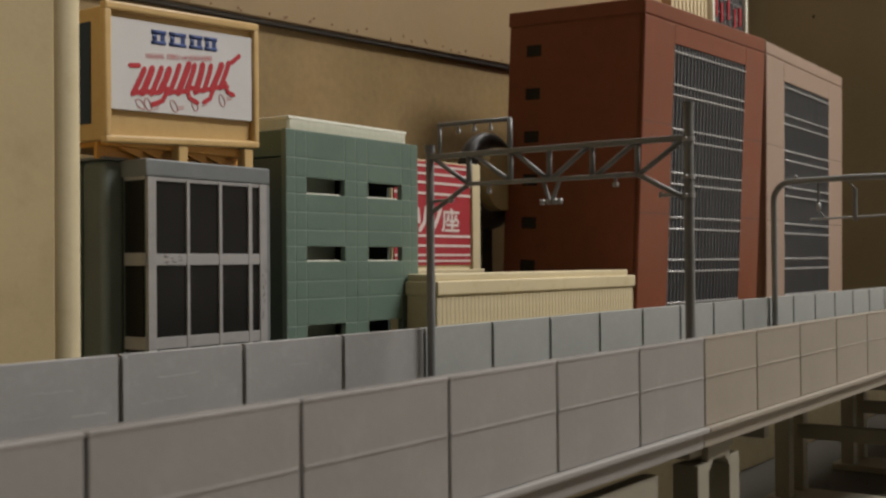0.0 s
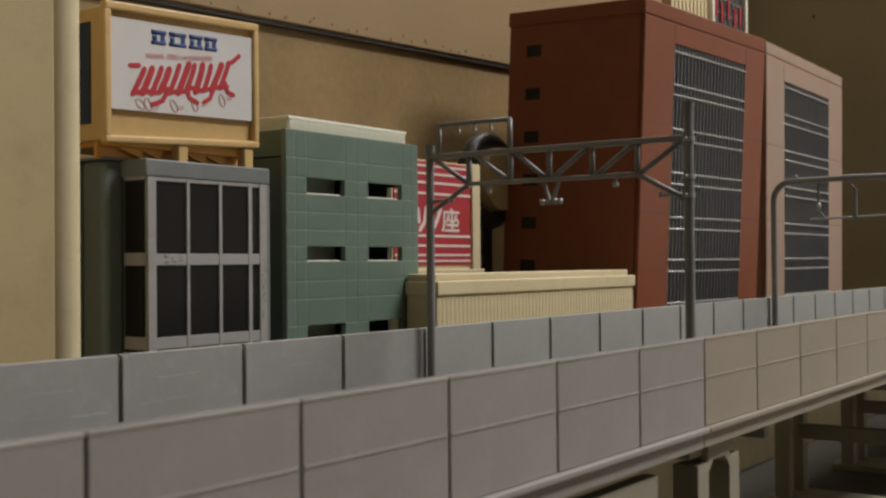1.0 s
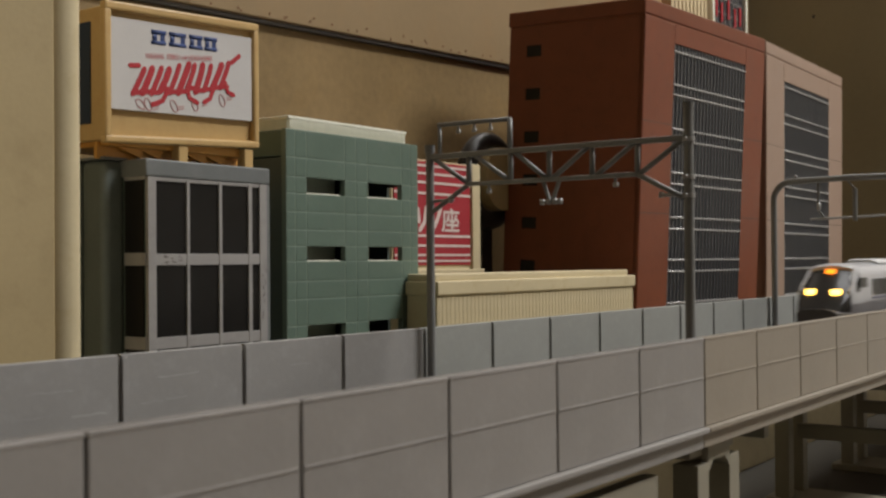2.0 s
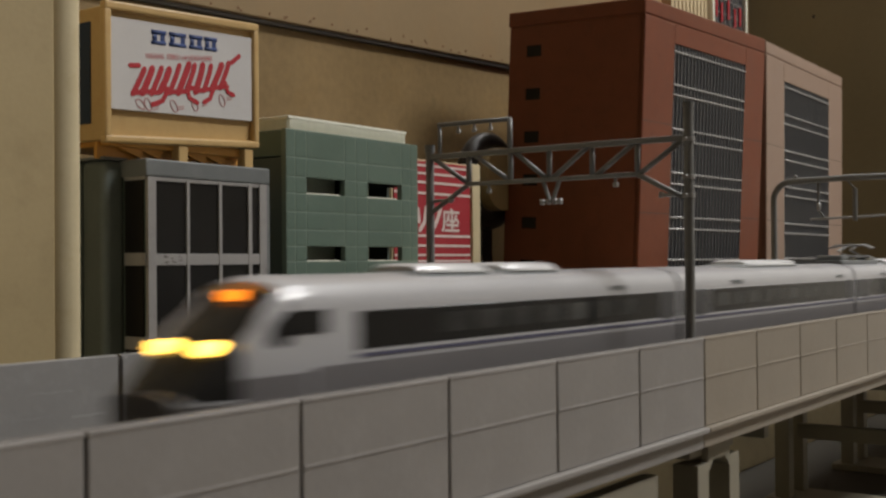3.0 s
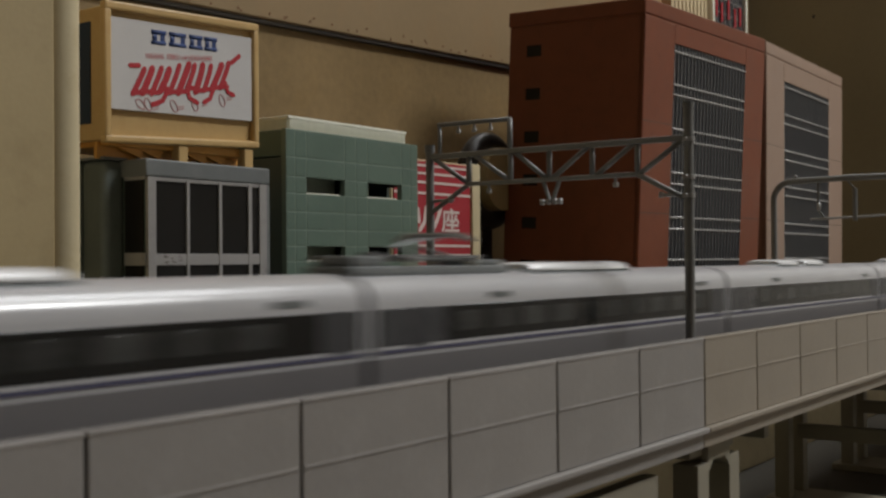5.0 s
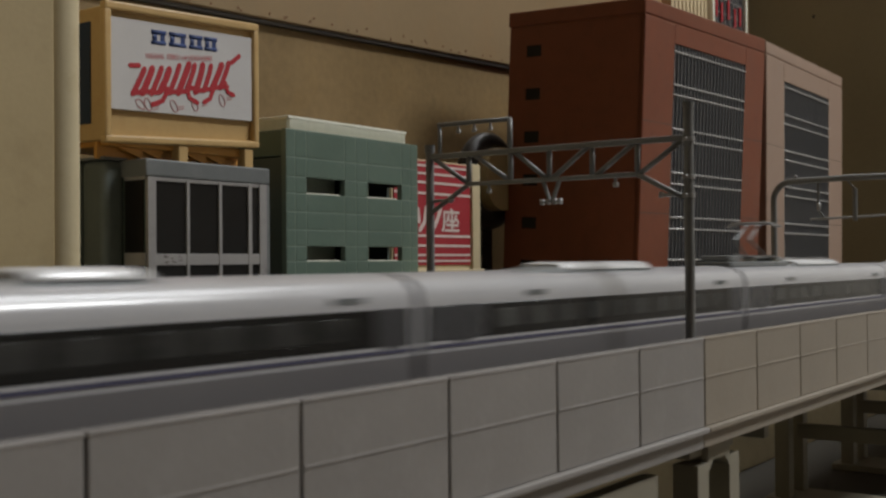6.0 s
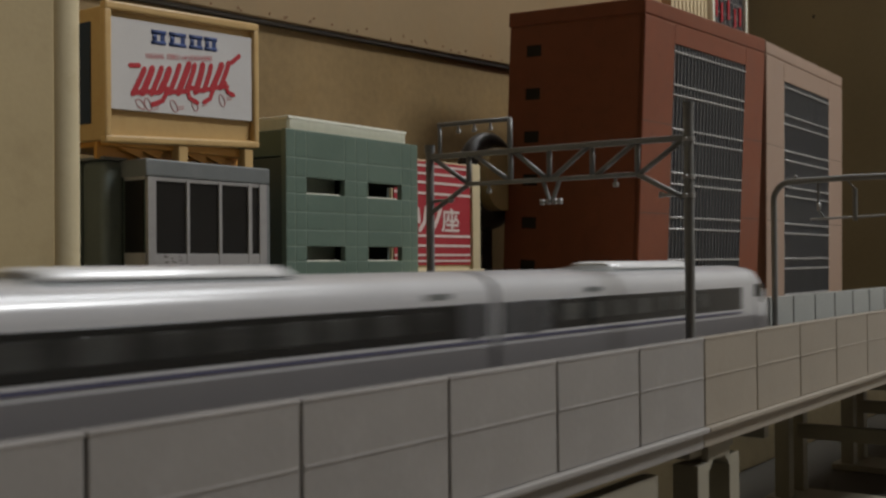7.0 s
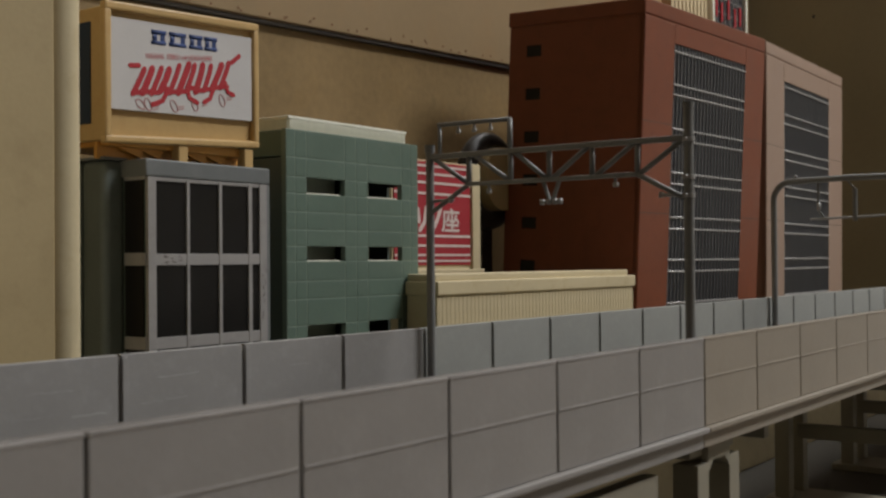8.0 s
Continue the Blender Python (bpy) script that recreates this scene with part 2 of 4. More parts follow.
def backboard():
    t = thing("backdrop", (300, 335, 0), "varnished tan backboard behind the model houses", "backboard", kind="structure")
    part("panel", box(-300, 900, 335, 345, 0, 520), PANEL, t)
    bm = bmesh.new()
    lo = [(-300, 180.8), (700, 216.2)]
    loft([[(x, 330.5, z), (x, 335, z), (x, 335, 520), (x, 330.5, 520)] for x, z in lo], bm)
    bmesh.ops.bevel(bm, geom=list(bm.edges), offset=0.6, segments=2, affect="EDGES")
    part("beam", bm, BOARD, t, "thick upper board with nail marks along its edge")
    # dark strip that stands in for the shadow line below the beam
    lip = loft([[(x, 332, z - 1.6), (x, 335, z - 1.6), (x, 335, z - 0.1), (x, 332, z - 0.1)] for x, z in lo])
    part("lip", lip, DARK, t, "dark strip for the shade under the upper board")
    nail = shared(tube([(0, 0, 0), (0, -0.25, 0)], 0.55, sides=6), RUST)
    rng = random.Random(4)
    for k in range(34):
        x = 250 + k * 9 + rng.uniform(-6, 6)
        piece("nail", nail, t, (x - 300, -4.5, 180.8 + (x + 300) * 0.0354 + rng.choice((1.6, 1.9, 2.4, 3.0, 4.2))))


backboard()
t = thing("end_board", (900, 300, 0), "olive brown backboard across the end of the layout", "backboard", kind="structure")
part("panel", box(900, 910, 176, 420, 0, 620), OLIVE, t)
part("spot", tube([(900, 281.6, 295.7), (899.6, 281.6, 295.7)], 1.3), BLACK, t, "small dark spot")

# ---- viaduct ----
JOINT, PITCH = 69.23, 31.0
NEAR, FAR, TOP, LEDGE, MIDLINE = 94.0, 168.2, 85.0, 66.1, 76.5
FIRST, LAST = -48, 72


def viaduct():
    x0, x1 = JOINT + FIRST * PITCH, JOINT + LAST * PITCH
    t = thing("viaduct", (JOINT, 131, 0), "grey plastic double-track viaduct with panelled side walls", "viaduct", kind="structure")
    part("deck", box(x0, x1, 94.6, 167.6, 61.5, 66.0), DECK, t)
    part("ballast", box(x0, x1, 98, 165, 66.0, 68.4, 0.8), DECK, t, "grey ballast bed")
    for y in (118.5 - 4.75, 118.5 + 4.75, 151.5 - 4.75, 151.5 + 4.75):
        part("rail", box(x0, x1, y - 0.5, y + 0.5, 69.3, 71.3), RAIL, t, "nickel silver rail")
    bm = bmesh.new()
    for k in range(int((x1 - x0) / 6)):
        for y in (118.5, 151.5):
            box(x0 + k * 6, x0 + k * 6 + 2.4, y - 8, y + 8, 68.2, 69.3, bm=bm)
    tagged(part("sleepers", bm, DARK, t, "dark plastic sleepers"), kind="stuff")
    near = part("near_wall", box(x0, x1, NEAR + 0.9, NEAR + 1.5, 66, 84.2), GAP, t, "panelled side wall")
    far = part("far_wall", box(x0, x1, FAR + 0.35, FAR + 1.2, 66, 84.4), GAP, t, "panelled side wall")
    # edge of the deck under the near wall: light ledge, then the recessed fascia in lengths
    joint = JOINT + 5 * PITCH
    for k in range(-7, 10):
        a, b = joint + k * 248, joint + (k + 1) * 248
        if b < x0 or a > x1:
            continue
        a, b = max(a, x0), min(b, x1)
        old = k in (0, 2, 5)
        part("ledge", box(a + 0.15, b - 0.15, NEAR - 1.2, NEAR + 1.0, LEDGE - 1.2, LEDGE, 0.3), AGED if old else GREY, t)
        part("fascia", box(a + 0.15, b - 0.15, NEAR + 0.3, NEAR + 2.2, LEDGE - 4.6, LEDGE - 1.2, 0.2), AGED if old else GREY, t)
        if k % 2:
            part("girder", box(a + 26, b - 18, 96.5, 100, 44, 58.6, 0.3), PIER, t, "main girder under the deck")
        part("soffit_rib", box(a + 60, a + 63, 103, 158, 55, 61.5), PIER, t)
        part("soffit_rib", box(b - 63, b - 60, 103, 158, 55, 61.5), PIER, t)
    # wall panels: near ones show their outer face, far ones their inner face
    bm = box(0.25, PITCH - 0.25, NEAR, NEAR + 1.9, LEDGE, TOP, 0.28)
    box(0.5, PITCH - 0.5, NEAR - 0.13, NEAR + 0.2, MIDLINE - 0.22, MIDLINE + 0.22, 0.1, bm=bm)
    box(0.1, PITCH - 0.1, NEAR - 0.1, NEAR + 2.1, TOP - 0.75, TOP, 0.25, bm=bm)
    base = (JOINT, 131, 0)
    fresh = shared(bm.copy(), GREY, (0, 131, 0))
    aged = shared(bm, AGED, (0, 131, 0))
    bm = box(0.4, PITCH - 0.4, FAR, FAR + 1.6, LEDGE, TOP, 0.22)
    box(0.45, 1.6, FAR - 0.3, FAR + 0.2, LEDGE, TOP - 0.6, 0.12, bm=bm)
    inner = shared(bm.copy(), INNER, (0, 131, 0))
    pale = shared(bm, PALE, (0, 131, 0))
    for k in range(FIRST, LAST):
        old = (k - 5) // 8 in (0, 2, 5)
        piece("wall_panel", aged if old else fresh, near, (k * PITCH, 0, 0))
        piece("wall_panel", pale if k >= 5 else inner, far, (k * PITCH, 0, 0))
    rng = random.Random(8)
    for xa, xb, z in ((112, 121, 79.5), (109, 117, 75.4), (121, 128, 74.8), (140, 150, 80.2), (136, 141, 75.6), (142, 147, 75.8), (176, 182, 79.5)):
        pts = [(xa + (xb - xa) * k / 4, z + rng.uniform(-0.15, 0.15)) for k in range(5)]
        part("scuff", ribbon(pts, 0.3, FAR - 0.03, FAR + 0.05), SCUFF, far, "pale scuff mark")
    return t


def pier(x, name="viaduct_pier"):
    t = thing(name, (x, 131, 0), "pale plastic viaduct pier with arched twin legs", "pier", "viaduct piers")
    for y in (100, 158):
        for dx in (-9, 9):
            part("leg", box(x + dx - 3.0, x + dx + 3.0, y - 3, y + 3, 3, 57, 0.3), PIER, t)
        arch = [(x - 6.2, 61.4), (x + 6.2, 61.4), (x + 6.2, 54.6), (x + 3.4, 57.2), (x - 3.4, 57.2), (x - 6.2, 54.6)]
        part("arch", plate(arch, y - 2.9, y + 1.6), PIER, t)
    part("crosshead", box(x - 12.5, x + 12.5, 98.6, 159.4, 58.2, 61.4, 0.4), PIER, t)
    part("tie_beam", box(x - 2, x + 2, 103, 155, 26.5, 32.5, 0.3), PIER, t)
    part("footing", box(x - 14, x + 14, 93, 165, 0, 3, 0.5), PIER, t)
    return t


# ---- catenary portals ----


def truss_portal():
    x = 224.0
    t = thing("catenary_portal", (x, 131, 66), "grey lattice catenary portal with steel posts over the tracks", "catenary portal")
    yn, yf = 97.0, 165.8
    part("post", tube([(x, yn, 62), (x, yn, 100), (x, yn, 134.6)], 1.08, sides=12), POLE, t)
    part("post", tube([(x, yf, 66.5), (x, yf, 100), (x, yf, 130.0)], 1.05, sides=12), POLE, t)
    part("post_cap", tube([(x, yn, 134.2), (x, yn, 135.2)], 1.25, sides=12), POLE, t)
    part("post_cap", tube([(x, yf, 128.8), (x, yf, 130.6)], 1.3, sides=12), POLE, t)
    for z in (114.8, 118.8, 126.8):
        part("clamp", tube([(x, yn, z), (x, yn, z + 1.0)], 1.4, sides=12), BRIGHT, t)
        part("clamp", tube([(x - 2.4, yn, z + 0.5), (x + 1.0, yn, z + 0.5)], 0.4), BRIGHT, t)
    part("top_chord", box(x - 0.8, x + 0.8, yn, yf, 127.0, 128.3, 0.25), POLE, t)
    part("bottom_chord", box(x - 0.7, x + 0.7, 109.0, 154.0, 119.9, 120.9, 0.25), POLE, t)
    up, lo = 127.5, 120.4
    for y in (154.0, 142.0, 131.4, 120.2, 109.0):
        part("upright", tube([(x, y, lo), (x, y, up)], 0.68), POLE, t)
    for a, b in (((165, up), (154.0, lo)), ((152.5, up), (142.0, lo)), ((141, up), (131.8, lo)), ((130.8, lo), (121, up)), ((119.6, lo), (109.6, up)), ((108.6, lo), (98, up)),
                 ((154.0, lo), (165.4, 113.8)), ((109.0, lo), (97.4, 114.4))):
        part("brace", tube([(x, *a), (x, *b)], 0.62), POLE, t)
    frame_bm = tube([(x, 162.7, 128), (x, 162.7, 135.6)], 0.5)
    tube([(x, 142.1, 128), (x, 142.1, 135.4)], 0.65, frame_bm)
    tube([(x, 163.1, 135.5), (x, 141.8, 135.3)], 0.55, frame_bm)
    part("feeder_frame", frame_bm, POLE, t, "small rectangular feeder frame")
    for y in (157.0, 152.3, 147.6):
        bm = tube([(x, y, 135.2), (x, y, 133.6)], 0.35)
        tube([(x, y, 133.8), (x, y, 133.0)], 0.6, bm)
        part("insulator", bm, BRIGHT, t)
    part("drop_bracket", tube([(x, 133.2, lo), (x, 131.2, 115.0), (x, 130.8, 115.0), (x, 128.6, lo)], 0.5), POLE, t)
    for y in (133.4, 131.6, 130.0, 128.6):
        part("insulator", tube([(x, y, 114.6), (x, y, 115.9)], 0.6), BRIGHT, t)
    part("drop_arm", tube([(x, 133.9, 115.2), (x, 128.2, 115.4)], 0.4), POLE, t)
    for y in (148.2, 114.4):
        bm = tube([(x, y, 120), (x, y, 118.4)], 0.4)
        tube([(x, y, 118.9), (x, y, 117.9)], 0.7, bm)
        part("insulator", bm, BRIGHT, t)
    bm = tube([(x, 165.5, 116.6), (x, 158.6, 116.8)], 0.4)
    tube([(x, 159.6, 116.0), (x, 159.6, 117.6)], 0.6, bm)
    part("steady_arm", bm, BRIGHT, t)
    bm = tube([(x, 97.4, 115.4), (x, 103.6, 115.6)], 0.4)
    tube([(x, 103.4, 115.0), (x, 103.4, 116.3)], 0.6, bm)
    part("steady_arm", bm, BRIGHT, t)
    return t


def bent_portal(x):
    t = thing("catenary_portal", (x, 131, 66), "grey tubular catenary portal with rounded corners", "catenary portal")
    pts = [(x, 165.7, 66.5), (x, 165.7, 100), (x, 165.7, 126.5)]
    for k in range(1, 8):
        a = k / 8 * math.pi / 2
        pts.append((x, 165.7 - 8 * (1 - math.cos(a)), 126.5 + 8 * math.sin(a)))
    pts += [(x, 157.7, 134.5), (x, 131, 134.9), (x, 105, 134.5)]
    for k in range(1, 8):
        a = k / 8 * math.pi / 2
        pts.append((x, 105 - 8 * math.sin(a), 134.5 - 8 * (1 - math.cos(a))))
    pts += [(x, 97, 126.5), (x, 97, 100), (x, 97, 66)]
    part("portal_tube", tube(pts, 1.3, sides=12), POLE, t)
    part("clamp", tube([(x, 156, 135.6), (x, 156, 137.0)], 0.8), BRIGHT, t)
    for y in (146.6, 114):
        part("hanger", tube([(x, y, 134), (x, y, 128), (x, y - 0.2, 121.5), (x, y - 2.6, 118.3)], 0.5), POLE, t)
        part("insulator", tube([(x, y, 125.0), (x, y, 121.5)], 0.8), BRIGHT, t)
        part("registration_arm", tube([(x, y + 3.4, 118.1), (x, y - 13.5, 118.5), (x, y - 27, 119.0)], 0.5), BRIGHT, t)
        part("drop_tube", tube([(x, y - 14.9, 130.5), (x, y - 14.9, 124), (x, y - 14.9, 117.0)], 1.0), POLE, t)
        part("drop_stay", tube([(x, y - 11.5, 134), (x, y - 13.0, 132.6), (x, y - 14.9, 130)], 0.45), POLE, t)
    return t


# ---- houses ----


def cream_tower():
    t = thing("tower_block", (100, 230, 0), "beige plastic tower block with cream rounded corner", "building")
    part("body", box(20, 140.2, 200.2, 262, 0, 300, 0.6), BEIGE, t)
    part("rounded_corner", box(139.4, 147.6, 199.5, 262.4, 0, 300, 4.0, segments=8), CREAM, t, "pale cream rounded corner")


def grey_office():
    t = thing("office_building", (207, 245, 0), "dark green and slate office building with black glazed front", "building")
    part("body", box(186.8, 229.6, 228.6, 262, 0, 124.2, 0.4), DKGREEN, t)
    part("roof_edge", box(185.8, 230.2, 227.4, 263, 124.0, 128.6, 0.5), SLATE, t, "slate grey roof edge")
    part("corner_strip", box(229.0, 230.4, 227.8, 232, 70, 124.0, 0.3), SLATE, t)
    part("stair_tower", box(180.4, 187.6, 237.4, 247, 0, 128.6, 2.0, segments=4), SAGE, t)
    part("rear_wing", box(178.5, 187.2, 247.2, 266, 0, 128.4, 0.6), SAGE, t)
    for z0, z1 in ((104.2, 123.0), (82.6, 101.4), (60.6, 79.5)):
        for x0, x1 in ((189.2, 199.5), (200.3, 210.9), (211.8, 221.9), (223.1, 226.3)):
            part("window_pane", box(x0, x1, 228.1, 228.7, z0, z1), SMOKE, t)
        part("side_pane", box(186.4, 186.9, 229.4, 236.6, z0 + 0.3, z1 + 0.4), SMOKE, t)
        part("spandrel", box(186.7, 229.0, 227.7, 228.7, z0 - 3.0, z0, 0.12), SILVER, t, "worn silver band between the window rows")
        part("side_spandrel", box(186.1, 186.9, 228.2, 236.6, z0 - 3.0, z0 + 0.3, 0.12), SILVER, t)
    part("head_band", box(186.7, 229.0, 227.7, 228.7, 123.0, 124.0, 0.12), SILVER, t)
    part("side_head_band", box(186.1, 186.9, 228.2, 236.6, 123.2, 124.2, 0.12), SILVER, t)
    for x0, x1 in ((186.6, 189.2), (199.4, 200.4), (210.8, 211.9), (221.8, 223.2), (226.2, 229.0)):
        part("mullion", box(x0, x1, 227.55, 228.7, 57, 124.0, 0.12), SILVER, t)
    rng = random.Random(21)
    for k in range(12):
        sx, sz = rng.uniform(190.5, 198.5), rng.uniform(101.9, 103.9)
        part("scratch", ribbon(((sx, sz), (sx + rng.uniform(0.2, 1.0), sz + rng.uniform(-0.3, 0.3))), 0.22, 227.64, 227.75), DARK, t)
    for k in range(10):
        sx, sz = rng.uniform(227.0, 228.7), rng.uniform(84.0, 101.0)
        part("scratch", ribbon(((sx, sz), (sx + rng.uniform(-0.1, 0.2), sz + rng.uniform(0.3, 1.2))), 0.2, 227.5, 227.6), DARK, t)
    part("stair_tower_cap", box(180.0, 187.9, 237.0, 266.4, 128.5, 129.3, 0.3), SLATE, t)
    part("roof_knob", tube([(184.5, 241.5, 129), (184.5, 241.5, 130.6)], 2.4, sides=12), SILVER, t)


def bar_shape(x0, x1, z0, z1, slope, bm, y0, y1):
    plate([(x0, z0), (x1, z0 + slope * (x1 - x0)), (x1, z1 + slope * (x1 - x0)), (x0, z1)], y0, y1, bm)


def lean(bm):
    """Tilts a shape of the billboard, which stands a little askew."""
    for w in bm.verts:
        w.co.z += 0.05 * (w.co.x - 203)
    return bm


def billboard():
    t = thing("roof_billboard", (203, 246, 128.6), "tan plastic roof billboard with white printed advertisement", "billboard")
    y = 232.0
    part("box_body", lean(box(177.6, 229.0, y + 1.2, 262, 134.3, 168.4, 0.5)), TAN, t)
    for a in ((176.4, 230.0, 133.4, 135.4), (176.4, 230.0, 167.0, 169.3)):
        part("frame_bar", lean(box(a[0], a[1], y - 0.9, y + 1.6, a[2], a[3], 0.6)), TAN, t)
    for a in ((176.4, 178.5), (228.0, 230.0)):
        part("frame_bar", lean(box(a[0], a[1], y - 0.8, y + 1.5, 135.0, 167.4, 0.6)), TAN, t)
    part("tray", box(180, 228, y + 2, 261, 131.9, 134.4, 0.4), ORANGE, t, "orange underside")
    for x0 in (200.4, 224.6):
        part("leg", box(x0, x0 + 3.3, y - 0.2, y + 3, 128.6, 134.2, 0.3), TAN, t)
        part("leg", box(x0, x0 + 3.3, 256, 259, 128.6, 134.2, 0.3), TAN, t)
    part("underside_panel", box(179, 228.6, 238.2, 239.5, 128.7, 133.8, 0.2), ORANGE, t, "orange underside panel")
    for x0 in (184, 190.5, 206, 213):
        part("gusset", plate([(x0, 132), (x0 + 8, 132), (x0 + 8, 129.2)], 236.2, 237.6), ORANGE, t)
    part("side_poster", box(177.3, 177.7, 238.5, 250, 137.5, 163.5), NAVY, t, "dark navy side poster")
    p = part("poster", plate([(178.7, 140.9), (227.5, 142.4), (227.5, 166.3), (178.7, 164.2)], y - 0.1, y + 1.3), PAPER, t, "white printed poster")
    f0, f1 = y - 0.22, y - 0.05
    # blue trade mark as four plain blocks
    for x0, x1 in ((191.4, 196.3), (197.3, 203.2), (204.2, 209.0), (209.6, 214.3)):
        bm = bmesh.new()
        dz = (x0 - 191.4) * 0.055
        bar_shape(x0, x1, 159.1 + dz, 160.1 + dz, 0.05, bm, f0, f1)
        bar_shape(x0, x1, 161.8 + dz, 162.9 + dz, 0.05, bm, f0, f1)
        bar_shape(x0 + 0.4, x0 + 1.9, 159.6 + dz, 162.4 + dz, 0.05, bm, f0 + 0.03, f1 + 0.01)
        bar_shape(x1 - 1.9, x1 - 0.4, 159.6 + dz, 162.4 + dz, 0.05, bm, f0 + 0.03, f1 + 0.01)
        part("blue_mark", bm, BLUE_INK, p)
    # red trade mark as leaning brush strokes
    rng = random.Random(11)
    for k in range(11):
        x0 = 186.6 + k * 3.0
        z0 = 145.4 + k * 0.5 + rng.uniform(-0.6, 0.6)
        z1 = 152.0 + k * 0.55 + rng.uniform(-0.6, 0.8)
        lean_by = rng.uniform(1.4, 2.6)
        bm = ribbon(((x0 - 1.2, z0), (x0 - 0.4 + lean_by * 0.3, z0 * 0.6 + z1 * 0.4), (x0 + lean_by * 0.6, z0 * 0.3 + z1 * 0.7), (x0 + lean_by, z1)), 1.9 if k % 2 else 1.5, f0 - (0.0 if k % 2 else 0.015), f1)
        ribbon(((x0 - 1.0, z0 + 0.4), (x0 + 1.5, z0 + 0.7)), 1.3, f0 - (0.03 if k % 2 else 0.045), f1 + 0.02, bm)
        part("red_stroke", bm, RED_INK, p)
    for pts in (((197.0, 148.0), (195.0, 144.6), (191.6, 143.2)), ((203.4, 149.4), (204.2, 146.4), (207.0, 145.4)), ((213.0, 150.2), (211.6, 147.0), (209.4, 145.8)), ((217.2, 152.2), (218.2, 149.6), (220.4, 149.0)),
                ((184.6, 152.6), (187.4, 152.9)), ((219.6, 158.0), (222.6, 160.4))):
        part("red_stroke", ribbon(pts, 1.25, f0 - 0.06, f1 + 0.03), RED_INK, p)
    for cx, cz, ang in ((187.8, 142.9, -0.6), (190.2, 141.9 + 1.2, -1.1), (198.9, 143.6, -1.0), (206.2, 144.6, -1.2), (216.0, 147.0, -1.2)):
        bm = bmesh.new()
        ring = [(cx + 1.7 * math.cos(a) * math.cos(ang) - 0.95 * math.sin(a) * math.sin(ang), cz + 1.7 * math.cos(a) * math.sin(ang) + 0.95 * math.sin(a) * math.cos(ang))
                for a in [k * math.tau / 12 for k in range(13)]]
        for a, b in zip(ring, ring[1:]):
            ribbon((a, b), 0.22, f0, f1, bm)
        part("shoe_outline", bm, LINE_INK, p)
    for x0, z0 in ((191.6, 142.6), (200.2, 143.5), (208.6, 145.4), (217.6, 148.0)):
        bm = bmesh.new()
        ribbon(((x0, z0), (x0 + 2.2, z0 + 0.5)), 0.18, f0, f1, bm)
        ribbon(((x0 + 0.2, z0 - 0.6), (x0 + 2.0, z0 - 0.2)), 0.18, f0, f1, bm)
        part("speed_line", bm, LINE_INK, p)
    part("lettering", lettering("WALKING   STEREO with HEADPHONES", 189.4, 155.0, 1.4, 23.0, f0 - 0.08, 6.0), RED_INK, p, "small red words WALKING STEREO with HEADPHONES")


